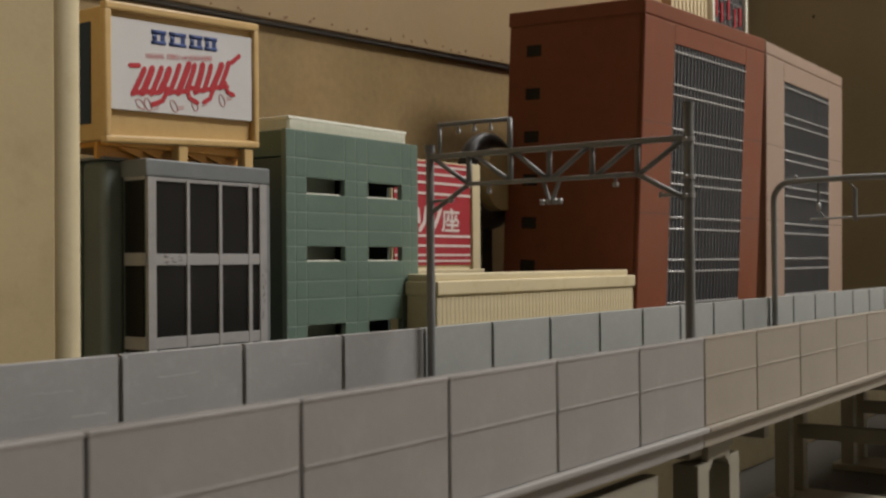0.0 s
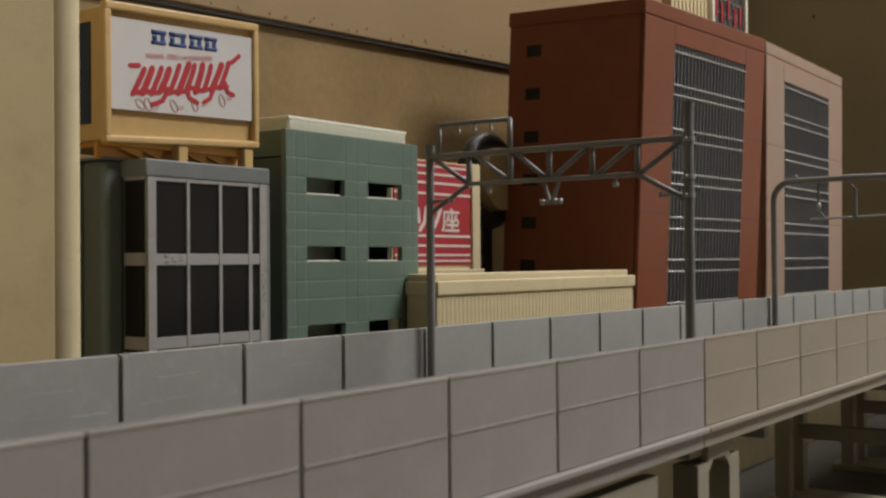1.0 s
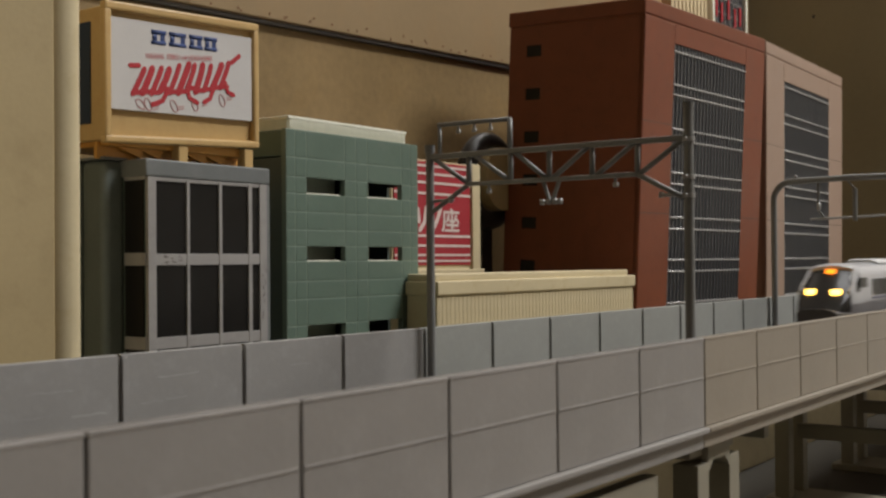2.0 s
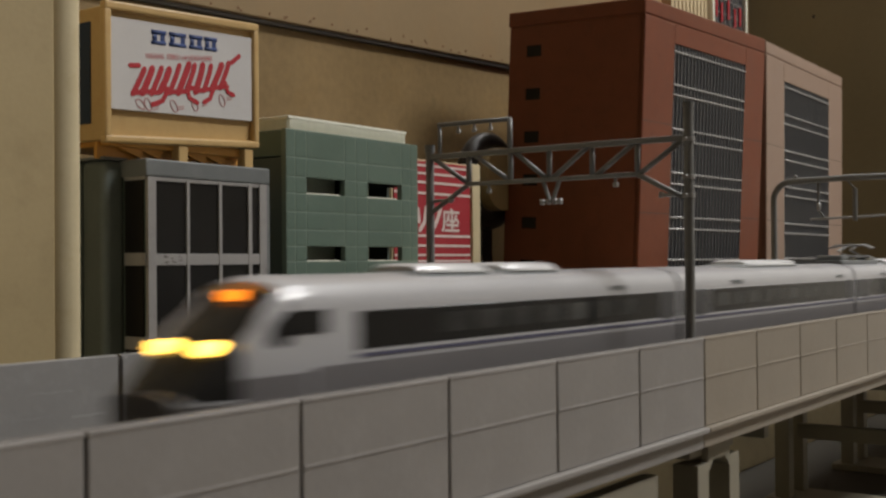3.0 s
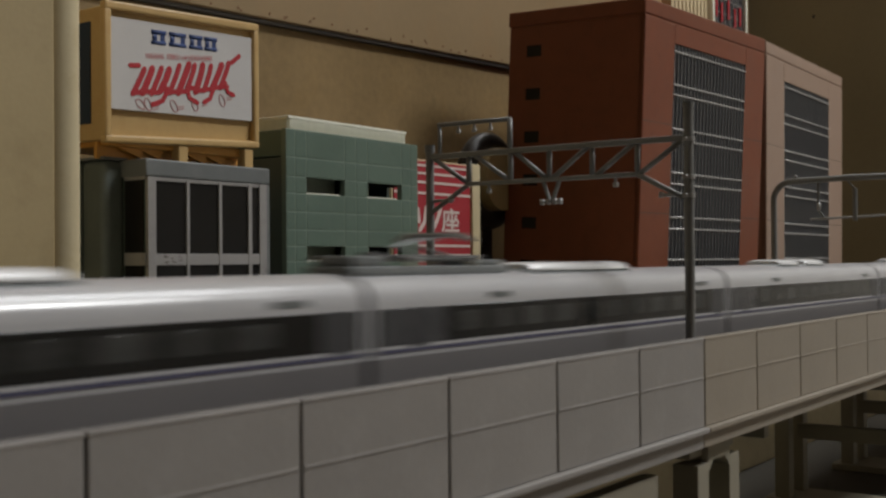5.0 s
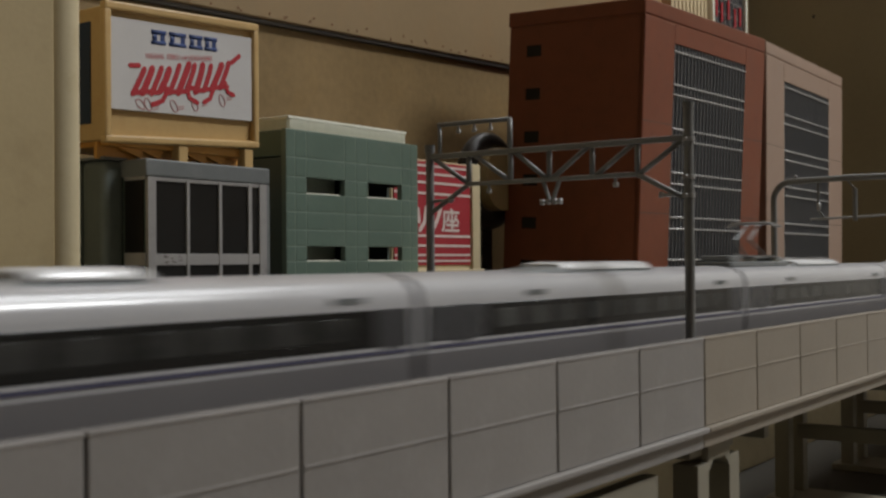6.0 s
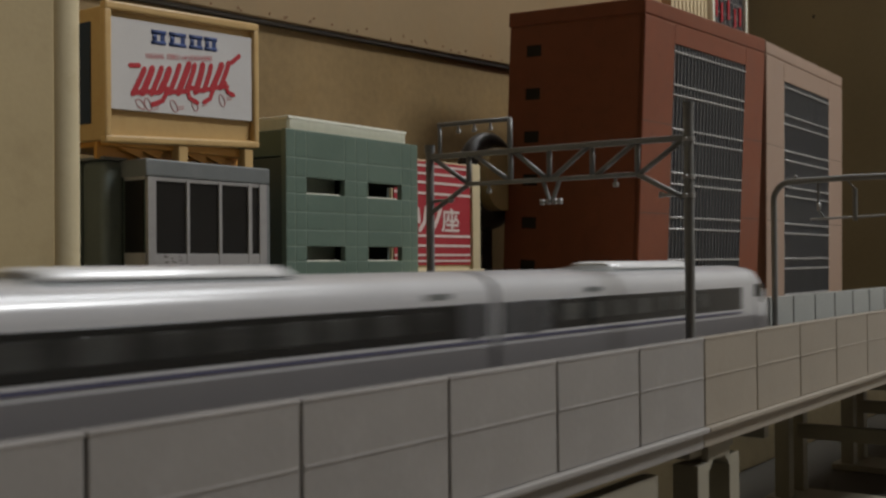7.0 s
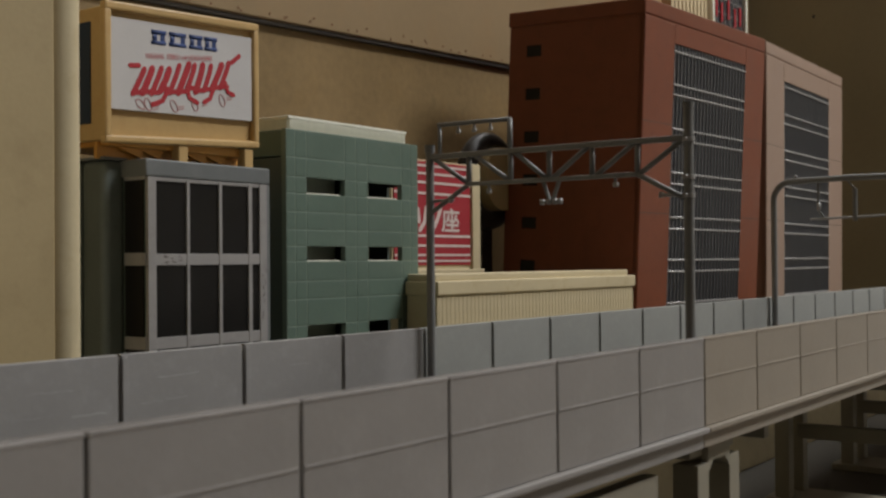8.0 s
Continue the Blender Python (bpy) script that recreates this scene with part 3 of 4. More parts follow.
def green_building():
    t = thing("green_building", (278, 268, 0), "dusty green plastic building with panelled front and open windows", "building")
    x0, x1, y0, y1 = 245.8, 311.6, 236.0, 298.0
    wall = part("front_wall", box(x0 + 0.4, x1 - 0.4, y0 + 0.5, y0 + 0.9, 128.4, 142.0), GREEN, t)
    cols = [x0, 249.8, 254.8, 272.8, 278.4, 284.2, 302.5, 307.4, x1]
    rows = [142.4, 133.9, 128.0, 122.9, 117.3, 111.8, 106.7, 102.0, 95.9, 90.4, 82.2, 77.2, 70.5, 65, 60, 0]
    openings = {(i, j) for i in (2, 5) for j in (2, 6, 10)}
    backing = bmesh.new()
    for j in range(len(rows) - 1):
        zt, zb = rows[j], rows[j + 1]
        for i in range(len(cols) - 1):
            if (i, j) in openings:
                continue
            g = 0.1
            part("wall_panel", box(cols[i] + g, cols[i + 1] - g, y0, y0 + 1.0, zb + g, zt - g, 0.2, segments=2), GREEN, wall)
            box(cols[i], cols[i + 1], y0 + 0.1, y0 + 2.0, zb, zt, bm=backing)
    bmesh.ops.remove_doubles(backing, verts=backing.verts, dist=0.001)
    part("wall_backing", backing, DUST, t)
    # window sills as bright ivory strips, short of the right end
    for i in (2, 5):
        for z in (122.9, 102.0, 77.2):
            part("window_sill", box(cols[i] + 0.1, cols[i + 1] - 2.4, y0 + 0.2, y0 + 2.2, z - 0.1, z + 0.35), IVORY, t)
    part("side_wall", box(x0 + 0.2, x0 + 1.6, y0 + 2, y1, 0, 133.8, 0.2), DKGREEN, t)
    part("side_wall_top", box(x0 + 0.1, x0 + 1.7, y0 + 1.6, y1, 134.2, 142.2, 0.2), GREEN, t)
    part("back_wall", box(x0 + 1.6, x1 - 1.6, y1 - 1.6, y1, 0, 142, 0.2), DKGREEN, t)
    for z0, z1 in ((0, 77.2), (82.2, 102.0), (106.7, 122.9), (128.0, 142.0)):
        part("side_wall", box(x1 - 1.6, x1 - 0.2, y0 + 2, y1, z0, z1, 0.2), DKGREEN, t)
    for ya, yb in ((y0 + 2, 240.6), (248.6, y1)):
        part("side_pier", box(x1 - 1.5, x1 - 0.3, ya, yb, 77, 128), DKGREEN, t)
    # added boards, paler than the walls, imitate dim light inside the windows
    part("inner_wall", box(cols[2] - 3.5, cols[3] + 3.0, y0 + 7.0, y0 + 8.2, 0, 139.4), OPENING_FILL, t, "added pale board that brightens the openings")
    part("inner_wall", box(cols[5] - 3.0, cols[5] + 9.0, y0 + 7.0, y0 + 8.2, 0, 139.4), OPENING_FILL, t, "added pale board that brightens the openings")
    part("roof_slab", box(x0 + 1, x1 - 1, y0 + 1, y1 - 1, 139.5, 141.5), GREEN, t)
    roof = part("roof_parapet", box(251.2, 310.0, 240.2, 292, 141.4, 146.6, 0.3), IVORY, t, "ribbed ivory roof parapet")
    part("parapet_cap", box(250.8, 310.4, 239.8, 292.4, 146.2, 147.2, 0.3), IVORY, roof)
    rib = shared(box(-0.28, 0.28, -0.28, 0.28, 141.6, 146.3, 0.1, segments=1), IVORY, (0, 0, 0))
    b = Vector((278, 268, 0))
    for k in range(60):
        piece("rib", rib, roof, Vector((251.8 + k * 0.97, 240.1, 0)) - b)
    for k in range(52):
        piece("rib", rib, roof, Vector((251.1, 240.8 + k * 0.97, 0)) - b)


def red_sign():
    t = thing("red_signboard", (378, 276, 0), "red and white striped signboard on a cream frame", "signboard")
    part("board", box(340, 394.5, 270.4, 276, 98.0, 142.8, 0.3), CREAM, t)
    part("side_frame", box(393.6, 399.6, 268.8, 276.5, 96, 143.2, 0.5), CREAM, t)
    part("base_beam", box(338, 402, 268.5, 277, 92, 98.4, 0.4), CREAM, t)
    part("post", box(345, 350, 271, 276, 0, 92.2, 0.3), CREAM, t)
    part("post", box(388, 393, 271, 276, 0, 92.2, 0.3), CREAM, t)
    face = part("sign_face", box(341, 393.3, 269.9, 270.5, 100.2, 142.2), SIGN_RED, t, "red printed face")
    for z, h in ((140.8, 0.9), (137.6, 0.9), (134.0, 1.0), (129.6, 1.0), (112.4, 1.0), (108.4, 1.0), (104.6, 0.9), (102.2, 0.8)):
        part("white_stripe", box(341, 393.2, 269.75, 269.95, z - h / 2 - 0.3, z + h / 2 - 0.3), SIGN_WHITE, face)
    try:
        part("lettering", lettering("\u5ea7", 372.2, 113.6, 10.2, 12.8, 269.7, 0.0, 0.018), SIGN_WHITE, face, "white character on the red face")
    except Exception:
        part("lettering", plate([(375.6, 113.9), (385, 113.9), (385, 124), (375.6, 124)], 269.7, 269.9), SIGN_WHITE, face)
    for pts in (((371.6, 123.4), (369.2, 118.6), (365.4, 113.8)), ((361.8, 123.6), (360.4, 117.6), (357.4, 114.4)), ((356.0, 122.8), (356.8, 118.0))):
        part("white_bar", ribbon(pts, 2.0, 269.7, 269.95), SIGN_WHITE, face)


def low_hall():
    t = thing("low_hall", (377, 250, 0), "cream plastic low hall with ribbed walls and coping", "building")
    part("body", box(303.8, 451.2, 222.4, 235.2, 0, 90.2, 0.3), CREAM, t)
    part("coping", box(303.2, 452, 221.4, 235.6, 90.0, 95.0, 0.6), CREAM, t, "plain cream coping band")
    part("coping_lip", box(304.2, 448.0, 223.2, 235.4, 94.8, 97.4, 0.6), CREAM, t)
    rib = shared(box(-0.8, 0.8, 222.2, 222.6, 40, 90.1, 0.12, segments=1), CREAM, (0, 250, 0))
    for k in range(60):
        piece("rib", rib, t, (305.2 + k * 2.45 - 377, 0, 0))


def tall_building(name, label, w, h, wx0, wx1, wz1, mat, bars, m, extra=0.0):
    """A tall block whose front shows a dark glazed field with grey bars. Built at its left front corner, the front along x."""
    t = thing(name, (0, 0, 0), label, "building")
    part("body", box(0, w, 1.0, 72 + extra, -80, h - 8, 0.5), mat, t)
    part("parapet", box(-0.6, w + 0.6, 0.0, 72.6 + extra, h - 7.2, h, 0.7), mat, t)
    part("parapet_step", box(0.2, w - 0.2, 0.5, 72 + extra, h - 8.2, h - 7.0, 0.1), mat, t)
    part("front_left_pier", box(0, wx0, 0, 3, -80, h - 8.0, 0.4), mat, t)
    part("front_right_pier", box(wx1, w, 0, 3, -80, h - 8.0, 0.4), mat, t)
    part("front_head", box(wx0 + 0.05, wx1 - 0.05, 0, 3, wz1, h - 8.0, 0.3), mat, t)
    field = part("glazing", box(wx0, wx1, 0.6, 1.4, -80, wz1), GRILLE, t, "dark glazed field")
    n = 22
    mull = shared(box(-0.24, 0.24, 0.1, 0.8, -80, wz1 - 0.2), BAR)
    for k in range(n + 1):
        piece("mullion", mull, field, (wx0 + 0.5 + k * (wx1 - wx0 - 1) / n, 0, 0))
    rail = shared(box(wx0 + 0.1, wx1 - 0.1, -0.2, 0.7, -0.42, 0.42, 0.12, segments=1), TRANSOM)
    for z in bars:
        piece("transom", rail, field, (0, 0, z))
    for z in (bars[3] + 1.5, bars[7] + 1.5):
        part("floor_seam", box(-0.05, wx0 - 0.3, -0.05, 0.3, z - 0.2, z + 0.1), DARK, t)
        part("floor_seam", box(wx1 + 0.3, w + 0.05, -0.05, 0.3, z - 0.2, z + 0.1), DARK, t)
    for z in [121.6 - 20.8 * k for k in range(7)]:
        part("side_window", box(-0.12, 0.6, 56.5, 65, z - 4, z + 1.6), SMOKE, t)
    t.matrix_world = m
    return t


def red_building():
    bars = [119.6, 104.0, 99.3, 83.4, 78.2, 62.7, 57.4, 41.7, 36.2, 21.5, 16.0, 1.0, -4.5, -20, -25]
    t = tall_building("red_building", "brick red plastic tower with dark glazed front grid", 128.7, 140.0, 28, 105.5, 123.0, BRICK, bars, pose(0.4599, 0.225, 0.080, 2.79, 0, -3.69), 3.5)
    return t


def rose_building():
    bars = [124.5, 107.8, 102.4, 86.4, 80.7, 64.7, 59.3, 42.7, 36.9, 21.7, 15.6, 0, -5.5, -21, -26]
    return tall_building("rose_building", "pale rose plastic tower with dark glazed front grid", 158.8, 146.7, 32.3, 126.4, 127.7, ROSE, bars, pose(0.6273, 0.225, 0.080, 0.68, 0, 1.37))


def roof_sign():
    t = thing("rooftop_sign", (600, 245, 219), "small rooftop sign with dark grid and red characters", "sign")
    part("ribbed_panel", box(548, 597, 246, 252, 218.0, 262, 0.3), CREAM, t, "ribbed cream panel")
    rib = shared(box(-0.7, 0.7, -0.6, 0.3, -1, 43, 0.2, segments=1), CREAM)
    for k in range(9):
        piece("rib", rib, t, (552 + k * 5 - 600, 1, 0))
    part("frame_post", box(597, 600, 243, 252, 218, 262, 0.3), IVORY, t)
    part("frame_post", box(648, 650.5, 243, 252, 218, 262, 0.3), IVORY, t)
    face = part("grid_face", box(600, 648, 245, 251, 219, 262), GRILLE, t, "dark grid face")
    for k in range(5):
        part("grid_line", box(600, 648, 244.6, 245.1, 226 + k * 8.5, 226.8 + k * 8.5), BAR, face)
    for k in range(7):
        part("grid_line", box(606 + k * 6.2, 606.7 + k * 6.2, 244.55, 245.05, 219, 262), BAR, face)
    for x0, z0 in ((604, 240), (612, 238), (622, 241), (632, 238), (640, 240)):
        part("red_bar", box(x0, x0 + 2.4, 244.0, 244.7, z0, z0 + 11), RED_INK, face)


def toy_wheel():
    t = thing("toy_wheel", (460, 304, 0), "tan wheel disc with glossy black tyre on a stand", "wheel")
    bm = tube([(460.5, 296.0, 141.8), (460.5, 302.5, 141.8)], 15.4, sides=48)
    bmesh.ops.bevel(bm, geom=[e for e in bm.edges if abs(e.verts[0].co.y - e.verts[1].co.y) < 0.1], offset=0.8, segments=2, affect="EDGES")
    part("disc", bm, BEIGE, t)
    bm = bmesh.new()
    n, m, big, small = 48, 14, 19.2, 4.9
    rings = [[bm.verts.new((459.5 + (big + small * math.cos(j * math.tau / m)) * math.cos(i * math.tau / n), 304.6 + small * math.sin(j * math.tau / m),
                            141.2 + (big + small * math.cos(j * math.tau / m)) * math.sin(i * math.tau / n))) for j in range(m)] for i in range(n)]
    for i in range(n):
        for j in range(m):
            bm.faces.new((rings[i][j], rings[(i + 1) % n][j], rings[(i + 1) % n][(j + 1) % m], rings[i][(j + 1) % m]))
    for f in bm.faces:
        f.smooth = True
    part("tyre", bm, BLACK, t, "glossy black rubber tyre")
    part("stand", box(455, 464, 305, 311, 0, 124, 0.5), BLACK, t)


# ---- the train: nine cars, white with a violet stripe ----
YC = 118.5
HALF = [(0, 75.2), (8.2, 75.2), (8.9, 76.5), (9.4, 82), (9.5, 86.5), (9.5, 94.8), (9.3, 96.2), (8.7, 97.5), (7.5, 98.5), (5.5, 99.2), (2.8, 99.7), (0, 99.8)]


def section(x, width=1.0, top=1.0, low=None, high=None, cut=75.2):
    """A ring of the car's outline at x between two heights, squeezed in width and height."""
    low, high = low or 75.2, high or 99.8
    pts = []
    for y, z in HALF:
        if low - 1e-6 <= z <= high + 1e-6:
            pts.append((y * width, cut + (z - cut) * top))
    ring = [(x, YC - y, z) for y, z in pts] + [(x, YC + y, z) for y, z in pts[::-1]]
    out = []
    for p in ring:
        if not out or (Vector(p) - Vector(out[-1])).length > 1e-4:
            out.append(p)
    if (Vector(out[0]) - Vector(out[-1])).length < 1e-4:
        out.pop()
    return out


def unit_ring(x, z0, z1, half):
    """The outline of a roof unit with rounded shoulders, at x."""
    h = z1 - z0
    pts = [(half, z0), (half, z0 + h * 0.2), (half * 0.93, z0 + h * 0.55), (half * 0.78, z0 + h * 0.84), (half * 0.5, z0 + h * 0.97), (0.6, z1)]
    return [(x, YC - y, z) for y, z in pts] + [(x, YC + y, z) for y, z in pts[::-1]]


def car(x0, x1, front="plain", rear="plain", pantograph=None, units=((55, 96, 0),)):
    """One car from x0 to x1 (the train runs towards lower x)."""
    mid = (x0 + x1) / 2
    t = thing("train_car", (mid, YC, 71.3), "white express train car with dark window band and violet stripe", "train car", "cars of the express train")
    a, b = x0 + 1.0, x1 - 1.0
    if front == "nose":
        a = x0 + 25
    if rear == "nose":
        b = x1 - 16
    if front == "hood":
        a = x0 + 13
    if rear == "hood":
        b = x1 - 13
    low = [(x, section(x, high=86.5)) for x in (a, b)]
    body = part("body", loft([section(a, low=86.5), section(b, low=86.5)]), WHITE, t)
    part("lower_body", loft([s for _, s in low]), BODY_GREY, t, "grey lower side")
    ends = []
    for end, x, d in ((front, a, -1), (rear, b, 1)):
        if end == "nose":
            steps = [(0, 1.0, 1.0), (2.0, 1.0, 0.985), (4.4, 0.99, 0.91), (7, 0.98, 0.83), (10, 0.955, 0.745), (13, 0.92, 0.655), (16, 0.87, 0.565), (19.2, 0.79, 0.45), (21.8, 0.69, 0.36)]
            if d > 0:
                steps = [(q * 0.78, w, h) for q, w, h in steps]
            reach = 1.0 if d < 0 else 0.78
            part("windscreen", loft([section(x + d * q, w, h) for q, w, h in steps]), GLASS, t, "black glazed sloping front")
            for k in (-1, 1):
                rings, lower = [], []
                for q, w, h in steps[:6]:
                    zt = min(98.2, 98.2 - 0.82 / reach * max(0, q - 3.6 * reach))
                    o = 0.16
                    yy = [9.5 * w + o, 9.5 * w + o, (9.5 if zt < 95 else 8.8) * w + o, (9.2 if zt < 95 else 7.9) * w + o]
                    zz = [86.0, min(88.5, zt - 2.0), zt - 1.4, zt]
                    outer = [(x + d * q, YC + k * yv, zv) for yv, zv in zip(yy, zz)]
                    rings.append(outer + [(px, py - k * 0.8, pz) for px, py, pz in outer[::-1]])
                    outer = [(x + d * q, YC + k * yv, zv) for yv, zv in zip((9.0 * w + o, 9.42 * w + o, 9.5 * w + o), (76.2, 82, 86.0))]
                    lower.append(outer + [(px, py - k * 0.8, pz) for px, py, pz in outer[::-1]])
                part("cheek", loft(rings), WHITE, t, "white side of the nose")
                part("lower_cheek", loft(lower), BODY_GREY, t, "grey lower side of the nose")
                w0, w1 = (x - 5.2, x + 3.5) if d < 0 else (x - 1.0, x + 4.6)
                part("side_window", box(w0, w1, YC + k * 9.52 - 0.22, YC + k * 9.52 + 0.22, 91.4, 94.8, 0.2), GLASS, t)
            part("nose_shell", loft([section(x + d * q, w, h) for q, w, h in ((-0.5, 1.008, 1.004), (2.0 * reach, 1.008, 1.0), (4.2 * reach, 1.0, 0.965))]), WHITE, t, "white roof edge over the windscreen")
            if d < 0:
                for k in (-1, 1):
                    y = YC + k * 4.3
                    part("headlamp", box(x - 16.0, x - 13.2, y - 1.65, y + 1.65, 89.0, 91.0, 0.6), LAMP_Y, t, "lit yellow headlamp")
                part("destination_display", box(x - 6.9, x - 5.2, YC - 1.6, YC + 1.6, 96.2, 97.7, 0.2), LAMP_O, t, "lit orange destination display")
            part("skirt", loft([section(x + d * q * reach, w, 0.38) for q, w in ((10, 0.972), (14, 0.935), (17, 0.885), (20, 0.805), (22.2, 0.70))]), SKIRT, t, "dark grey lower front")
        elif end == "hood":
            steps = [(0, 1.0, 1.0), (5, 1.0, 1.0), (9, 0.985, 1.0), (11, 0.93, 0.99)]
            part("cab_end", loft([section(x + d * s, w, h, low=86.5) for s, w, h in steps]), WHITE, t, "white blunt cab end")
            part("lower_cab_end", loft([section(x + d * s, w, 1.0, high=86.5) for s, w, h in steps]), BODY_GREY, t, "grey lower side of the cab end")
            dome = []
            for s, w, h in ((-21, 0.34, 99.0), (-17, 0.47, 100.3), (-12, 0.58, 101.8), (-6, 0.66, 102.8), (0, 0.7, 103.1), (5, 0.68, 102.8), (9, 0.64, 101.9), (11, 0.6, 100.8)):
                hw = 9.5 * w
                dome.append([(x + d * s, YC - hw, 97.6), (x + d * s, YC - hw * 0.97, 97.6 + (h - 97.6) * 0.55), (x + d * s, YC - hw * 0.75, 97.6 + (h - 97.6) * 0.88), (x + d * s, YC - hw * 0.3, h),
                             (x + d * s, YC + hw * 0.3, h), (x + d * s, YC + hw * 0.75, 97.6 + (h - 97.6) * 0.88), (x + d * s, YC + hw * 0.97, 97.6 + (h - 97.6) * 0.55), (x + d * s, YC + hw, 97.6)])
            part("cab_dome", loft(dome), WHITE, t, "raised white driver's cab")
            part("cab_window", box(x + (8.6 if d > 0 else -11.3), x + (11.3 if d > 0 else -8.6), YC - 5.4, YC + 5.4, 98.4, 101.4, 0.5), GLASS, t)
            for k in (-1, 1):
                rings = []
                for q, hw in ((-3.0, 6.68), (4.0, 6.55), (10.2, 6.02)):
                    outer = [(x + d * q, YC + k * (hw * f + 0.12), z) for f, z in ((1.0, 98.8), (0.975, 100.7), (0.84, 101.9))]
                    rings.append(outer + [(px, py - k * 0.9, pz) for px, py, pz in outer[::-1]])
                part("cab_side_window", loft(rings), GLASS, t)
            gx = x + d * 11
            part("gangway", box(min(gx, gx + d * 2.2), max(gx, gx + d * 2.2), YC - 8.8, YC + 8.8, 77, 97.5, 0.4), PALE, t, "pale grey gangway bellows")
            if d > 0:
                part("roof_fairing", loft([unit_ring(x - 42, 98.9, 100.4, 5.9), unit_ring(x - 36, 98.9, 101.3, 5.7), unit_ring(x - 26, 98.9, 101.4, 5.4), unit_ring(x - 20, 98.9, 100.2, 4.4)]), SLATE, t, "dark roof fairing before the cab")
            part("coupler", box(min(gx, gx + d * 2.0), max(gx, gx + d * 2.0), YC - 9.3, YC - 5.2, 84.4, 86.4, 0.3), BLACK, t)
        else:
            part("gangway", box(min(x, x + d * 1.6), max(x, x + d * 1.6), YC - 6.5, YC + 6.5, 76, 98.2, 0.3), BELLOWS, t, "grey gangway bellows")
    wa = a + {"nose": 10.5, "hood": 5.0, "plain": 0.8}[front]
    wb = b - {"nose": 10.5, "hood": 5.0, "plain": 0.8}[rear]
    for k in (-1, 1):
        y = YC + k * 9.5
        band = part("window_band", box(wa, wb, y - 0.12, y + 0.12, 88.4, 94.2, 0.1, segments=1), GLASS, t, "dark window band")
        part("white_line", box(wa, wb, y - 0.16, y + 0.16, 87.85, 88.35), WHITE, t)
        part("violet_line", box(wa, wb, y - 0.15, y + 0.15, 87.25, 87.85), VIOLET, t, "violet stripe")
        if rear == "plain":
            part("vestibule_panel", box(b - 10, b - 1.6, y - 0.16, y + 0.16, 88.5, 94.1, 0.1, segments=1), VESTIBULE, t, "grey vestibule panel")
            part("door", box(b - 8.2, b - 3.2, y - 0.19, y + 0.19, 87.9, 94.3, 0.15), DOOR, t, "grey sliding door")
        if front == "plain":
            part("vestibule_panel", box(a + 1.6, a + 19, y - 0.16, y + 0.16, 88.5, 94.1, 0.1, segments=1), VESTIBULE, t, "grey vestibule panel")
            part("door", box(a + 9, a + 14, y - 0.19, y + 0.19, 87.9, 94.3, 0.15), DOOR, t, "grey sliding door")
        px = wa + 21
        while px < wb - 22:
            part("window_pane", box(px, px + 8.6, y - 0.17, y + 0.17, 89.6, 93.4, 0.3, segments=1), PANE, band)
            px += 10.8
        shown = [(x0 + 33.5, x0 + 40.5)] if front == "plain" else []
        if rear == "plain":
            shown.append((x1 - 34.5, x1 - 27.5) if front == "nose" else (x1 - 20.5, x1 - 13.5))
        for px in shown:
            part("side_display", box(px[0], px[1], YC + k * 9.38 - 0.15, YC + k * 9.38 + 0.15, 95.2, 96.2), SLATE, t, "small dark side display")
    for u0, u1, ramp in units:
        u0, u1 = x0 + u0, x0 + u1
        u = part("roof_unit", loft([unit_ring(u0 - ramp - 1.5, 98.9, 99.7, 5.2), unit_ring(u0 - 1.0, 98.9, 100.5 if ramp else 100.1, 5.9), unit_ring(u1 + 0.6, 98.9, 100.1, 5.9), unit_ring(u1 + 2.0, 98.9, 99.7, 5.2)]), SLATE, t,
                 "air conditioning unit with silver cover")
        part("unit_cover", loft([unit_ring(u0, 99.7, 100.9, 5.3), unit_ring(u0 + 1.2, 99.7, 101.35, 5.75), unit_ring(u1 - 1.2, 99.7, 101.35, 5.75), unit_ring(u1, 99.7, 100.9, 5.3)]), ROOFBOX, u)
    for wx in (a + 20, b - 20):
        g = part("bogie", box(wx - 12, wx + 12, YC - 7.2, YC + 7.2, 72.8, 75.6, 0.4), BLACK, t, "black bogie")
        for dx in (-7, 7):
            for k in (-1, 1):
                part("wheel", tube([(wx + dx, YC + k * 3.9, 74.2), (wx + dx, YC + k * 5.0, 74.2)], 2.85, sides=16), RAIL, g)
    if pantograph is not None:
        cx, top = x0 + pantograph[0], pantograph[1]
        g = part("pantograph", box(x0 + 1.5, x0 + 47, YC - 5, YC + 5, 99.3, 100.9, 0.5), SLATE, t, "dark roof gear with pantograph")
        part("gear_box", box(x0 + 2.5, x0 + 11, YC - 4.4, YC + 4.4, 100.8, 102.6, 0.5), SLATE, g)
        part("gear_box", box(x0 + 36, x0 + 46, YC - 4.2, YC + 4.2, 100.8, 101.9, 0.5), SLATE, g)
        part("gear_cable", tube([(x0 + 6, YC - 3.4, 103.0), (x0 + 14, YC - 3.2, 102.4), (x0 + 30, YC - 3.2, 102.2), (x0 + 40, YC - 3.4, 102.4)], 0.4, sides=6), BLACK, g)
        for dx in (-9, 9):
            part("base_bar", box(cx + dx - 0.8, cx + dx + 0.8, YC - 5.6, YC + 5.6, 101.6, 102.4, 0.2), BRIGHT, g)
            for k in (-1, 1):
                part("insulator", tube([(cx + dx, YC + k * 4.4, 100.8), (cx + dx, YC + k * 4.4, 101.7)], 0.8, sides=8), IVORY, g)
        knee = 102.2 + (top - 102.2) * 0.5
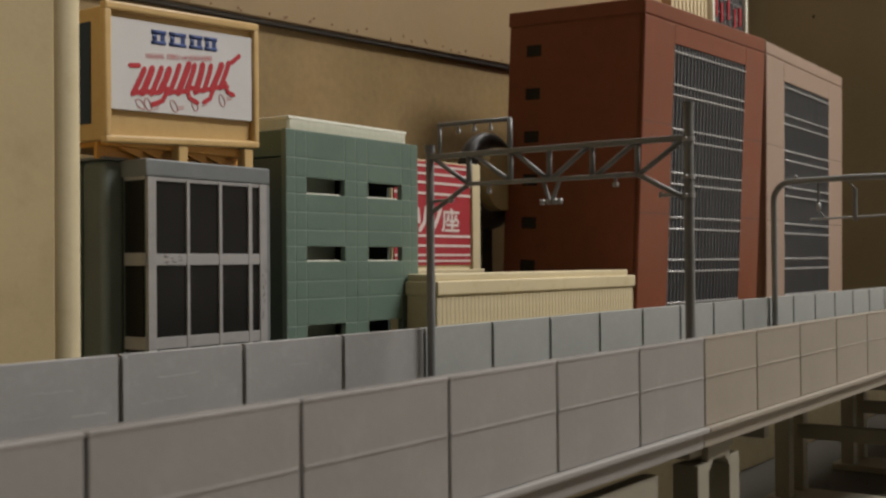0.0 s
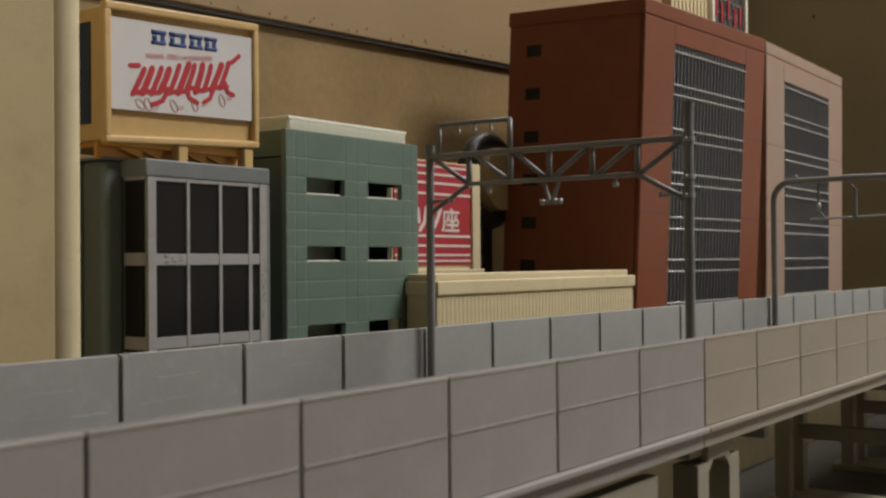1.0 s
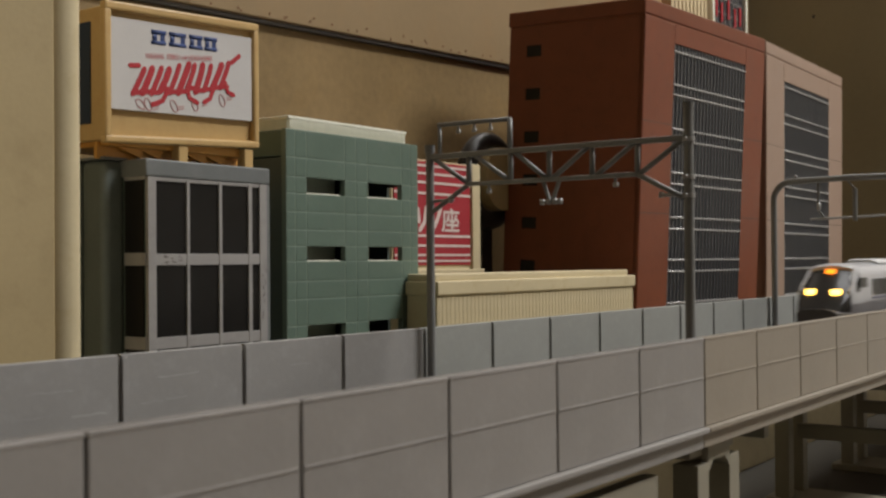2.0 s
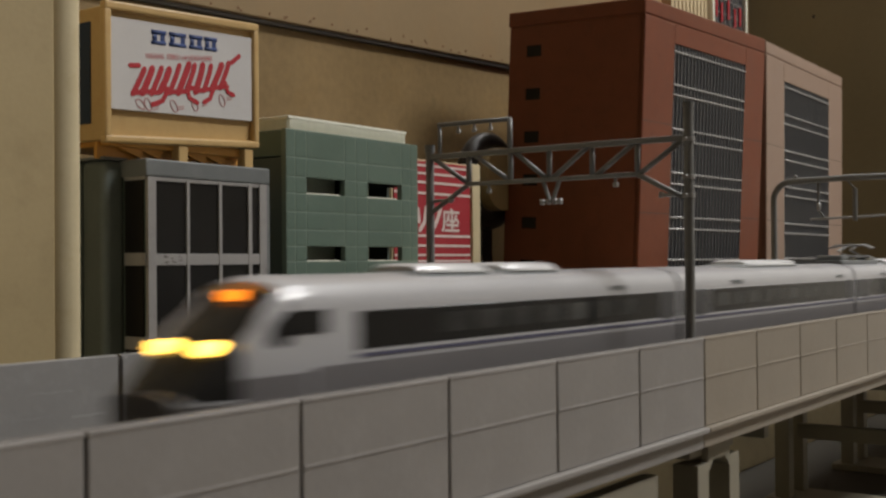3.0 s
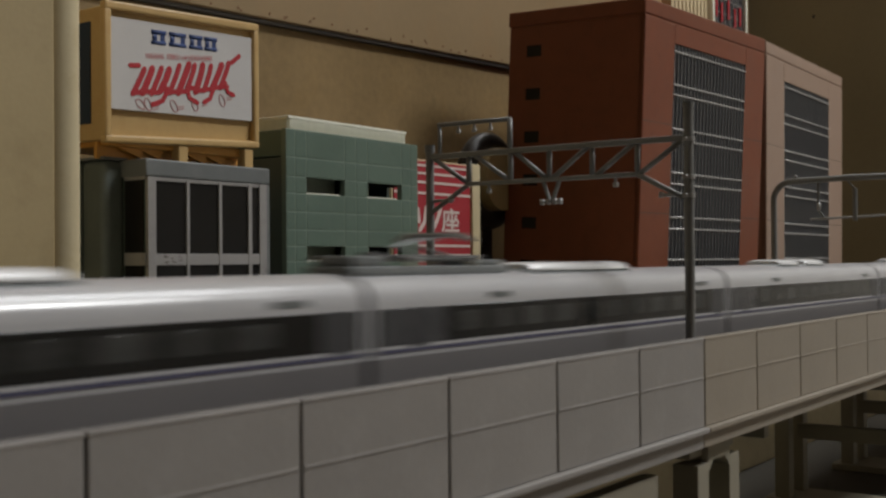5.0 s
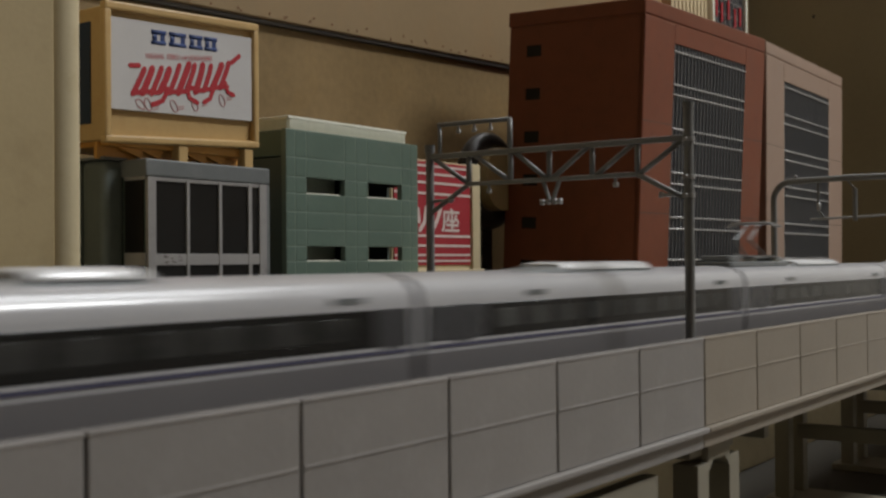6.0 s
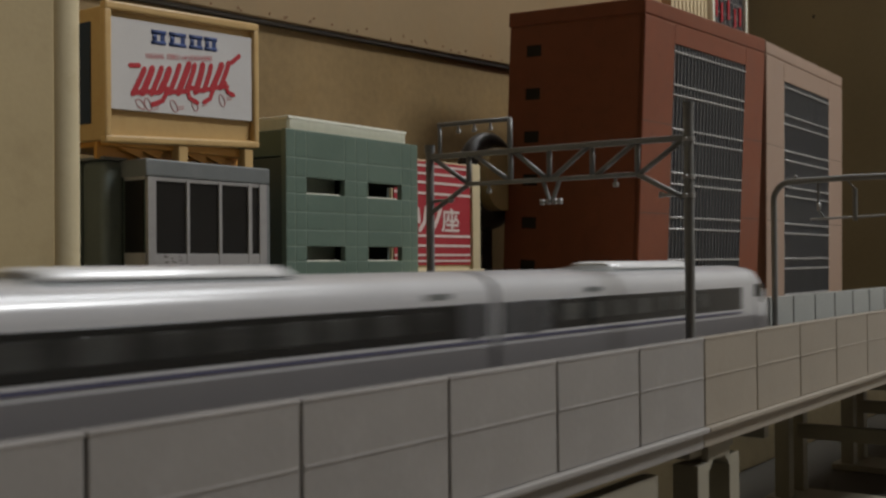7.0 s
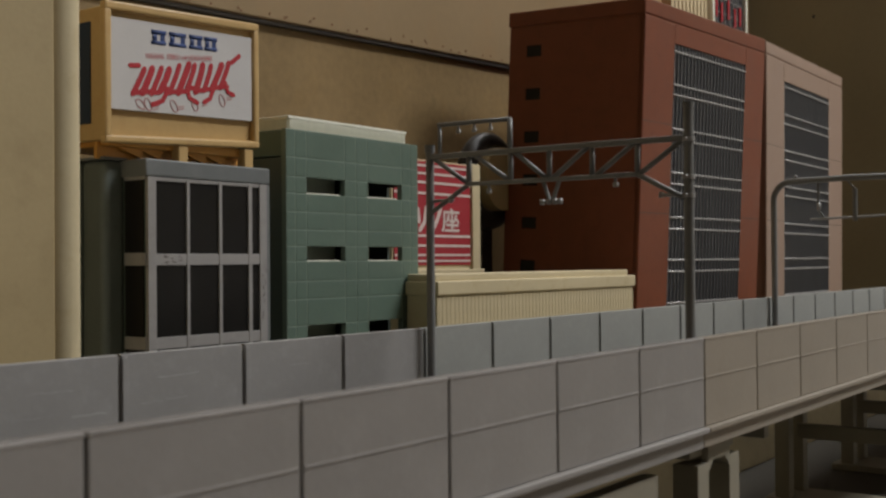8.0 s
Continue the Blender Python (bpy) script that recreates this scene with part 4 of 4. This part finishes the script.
        for k in (-1, 1):
            part("base_rail", box(cx - 9, cx + 9, YC + k * 3.2 - 0.4, YC + k * 3.2 + 0.4, 101.8, 102.4, 0.15), SLATE, g)
            part("pantograph_arm", tube([(cx + 6, YC + k * 3, 102.2), (cx - 5, YC + k * 2.2, knee), (cx + 4, YC + k * 1.6, top - 0.3)], 0.42, sides=6), SLATE, g)
            part("contact_strip", tube([(cx + 4 + k * 1.7, YC - 7.5, top - 1.1), (cx + 4 + k * 1.7, YC - 5, top), (cx + 4 + k * 1.7, YC + 5, top), (cx + 4 + k * 1.7, YC + 7.5, top - 1.1)], 0.42, sides=6), BRIGHT, g)
    return t


CUTS = [150.0, 302.0, 446.0, 596.0, 739.0, 883.0, 1027.0, 1171.0, 1315.0, 1460.0]
KINDS = [("nose", "plain"), ("plain", "plain"), ("plain", "hood"), ("hood", "plain"), ("plain", "plain"), ("plain", "plain"), ("plain", "plain"), ("plain", "plain"), ("plain", "nose")]
PANTO = {2: (26.0, 106.3), 4: (26.0, 106.3), 7: (28.0, 112.0)}
UNITS = {0: ((57, 77, 0), (84, 102, 0)), 1: ((55, 95, 14),), 3: ((28, 40, 0), (48, 93, 0)), 5: ((53, 68, 0), (76, 93, 0)), 6: ((55, 95, 14),), 8: ((54, 95, 13),)}

viaduct()
for px in (-508, -260, -12, 239.2, 468, 560, 732, 980, 1228, 1476, 1724, 1972):
    pier(px)
truss_portal()
bent_portal(472.0)
single("platform", box(300, 880, 198, 219.5, 0, 46, 0.8), PLINTH, (590, 208, 0), "tan plastic platform along the foot of the buildings", "platform")
cream_tower()
grey_office()
billboard()
green_building()
red_sign()
low_hall()
red_building()
rose_building()
roof_sign()
toy_wheel()
CARS = [car(CUTS[i], CUTS[i + 1], *KINDS[i], PANTO.get(i), UNITS.get(i, ((55, 96, 0),))) for i in range(9)]


def motions():
    """The train runs along the near track at 278 mm a second, and slows a little towards the end."""
    run = ((0.0, -778.4), (2.8, 0.0), (3.75, 264.1), (4.7, 528.2), (5.25, 679.5), (5.8, 828.2), (6.8, 1096.2), (7.4, 1253.0), (8.0, 1409.4))
    for ob in CARS:
        home = ob.location.copy()
        walk(ob, [(s, Matrix.Translation(home + Vector((-0.001 * way, 0, 0)))) for s, way in run])


motions()
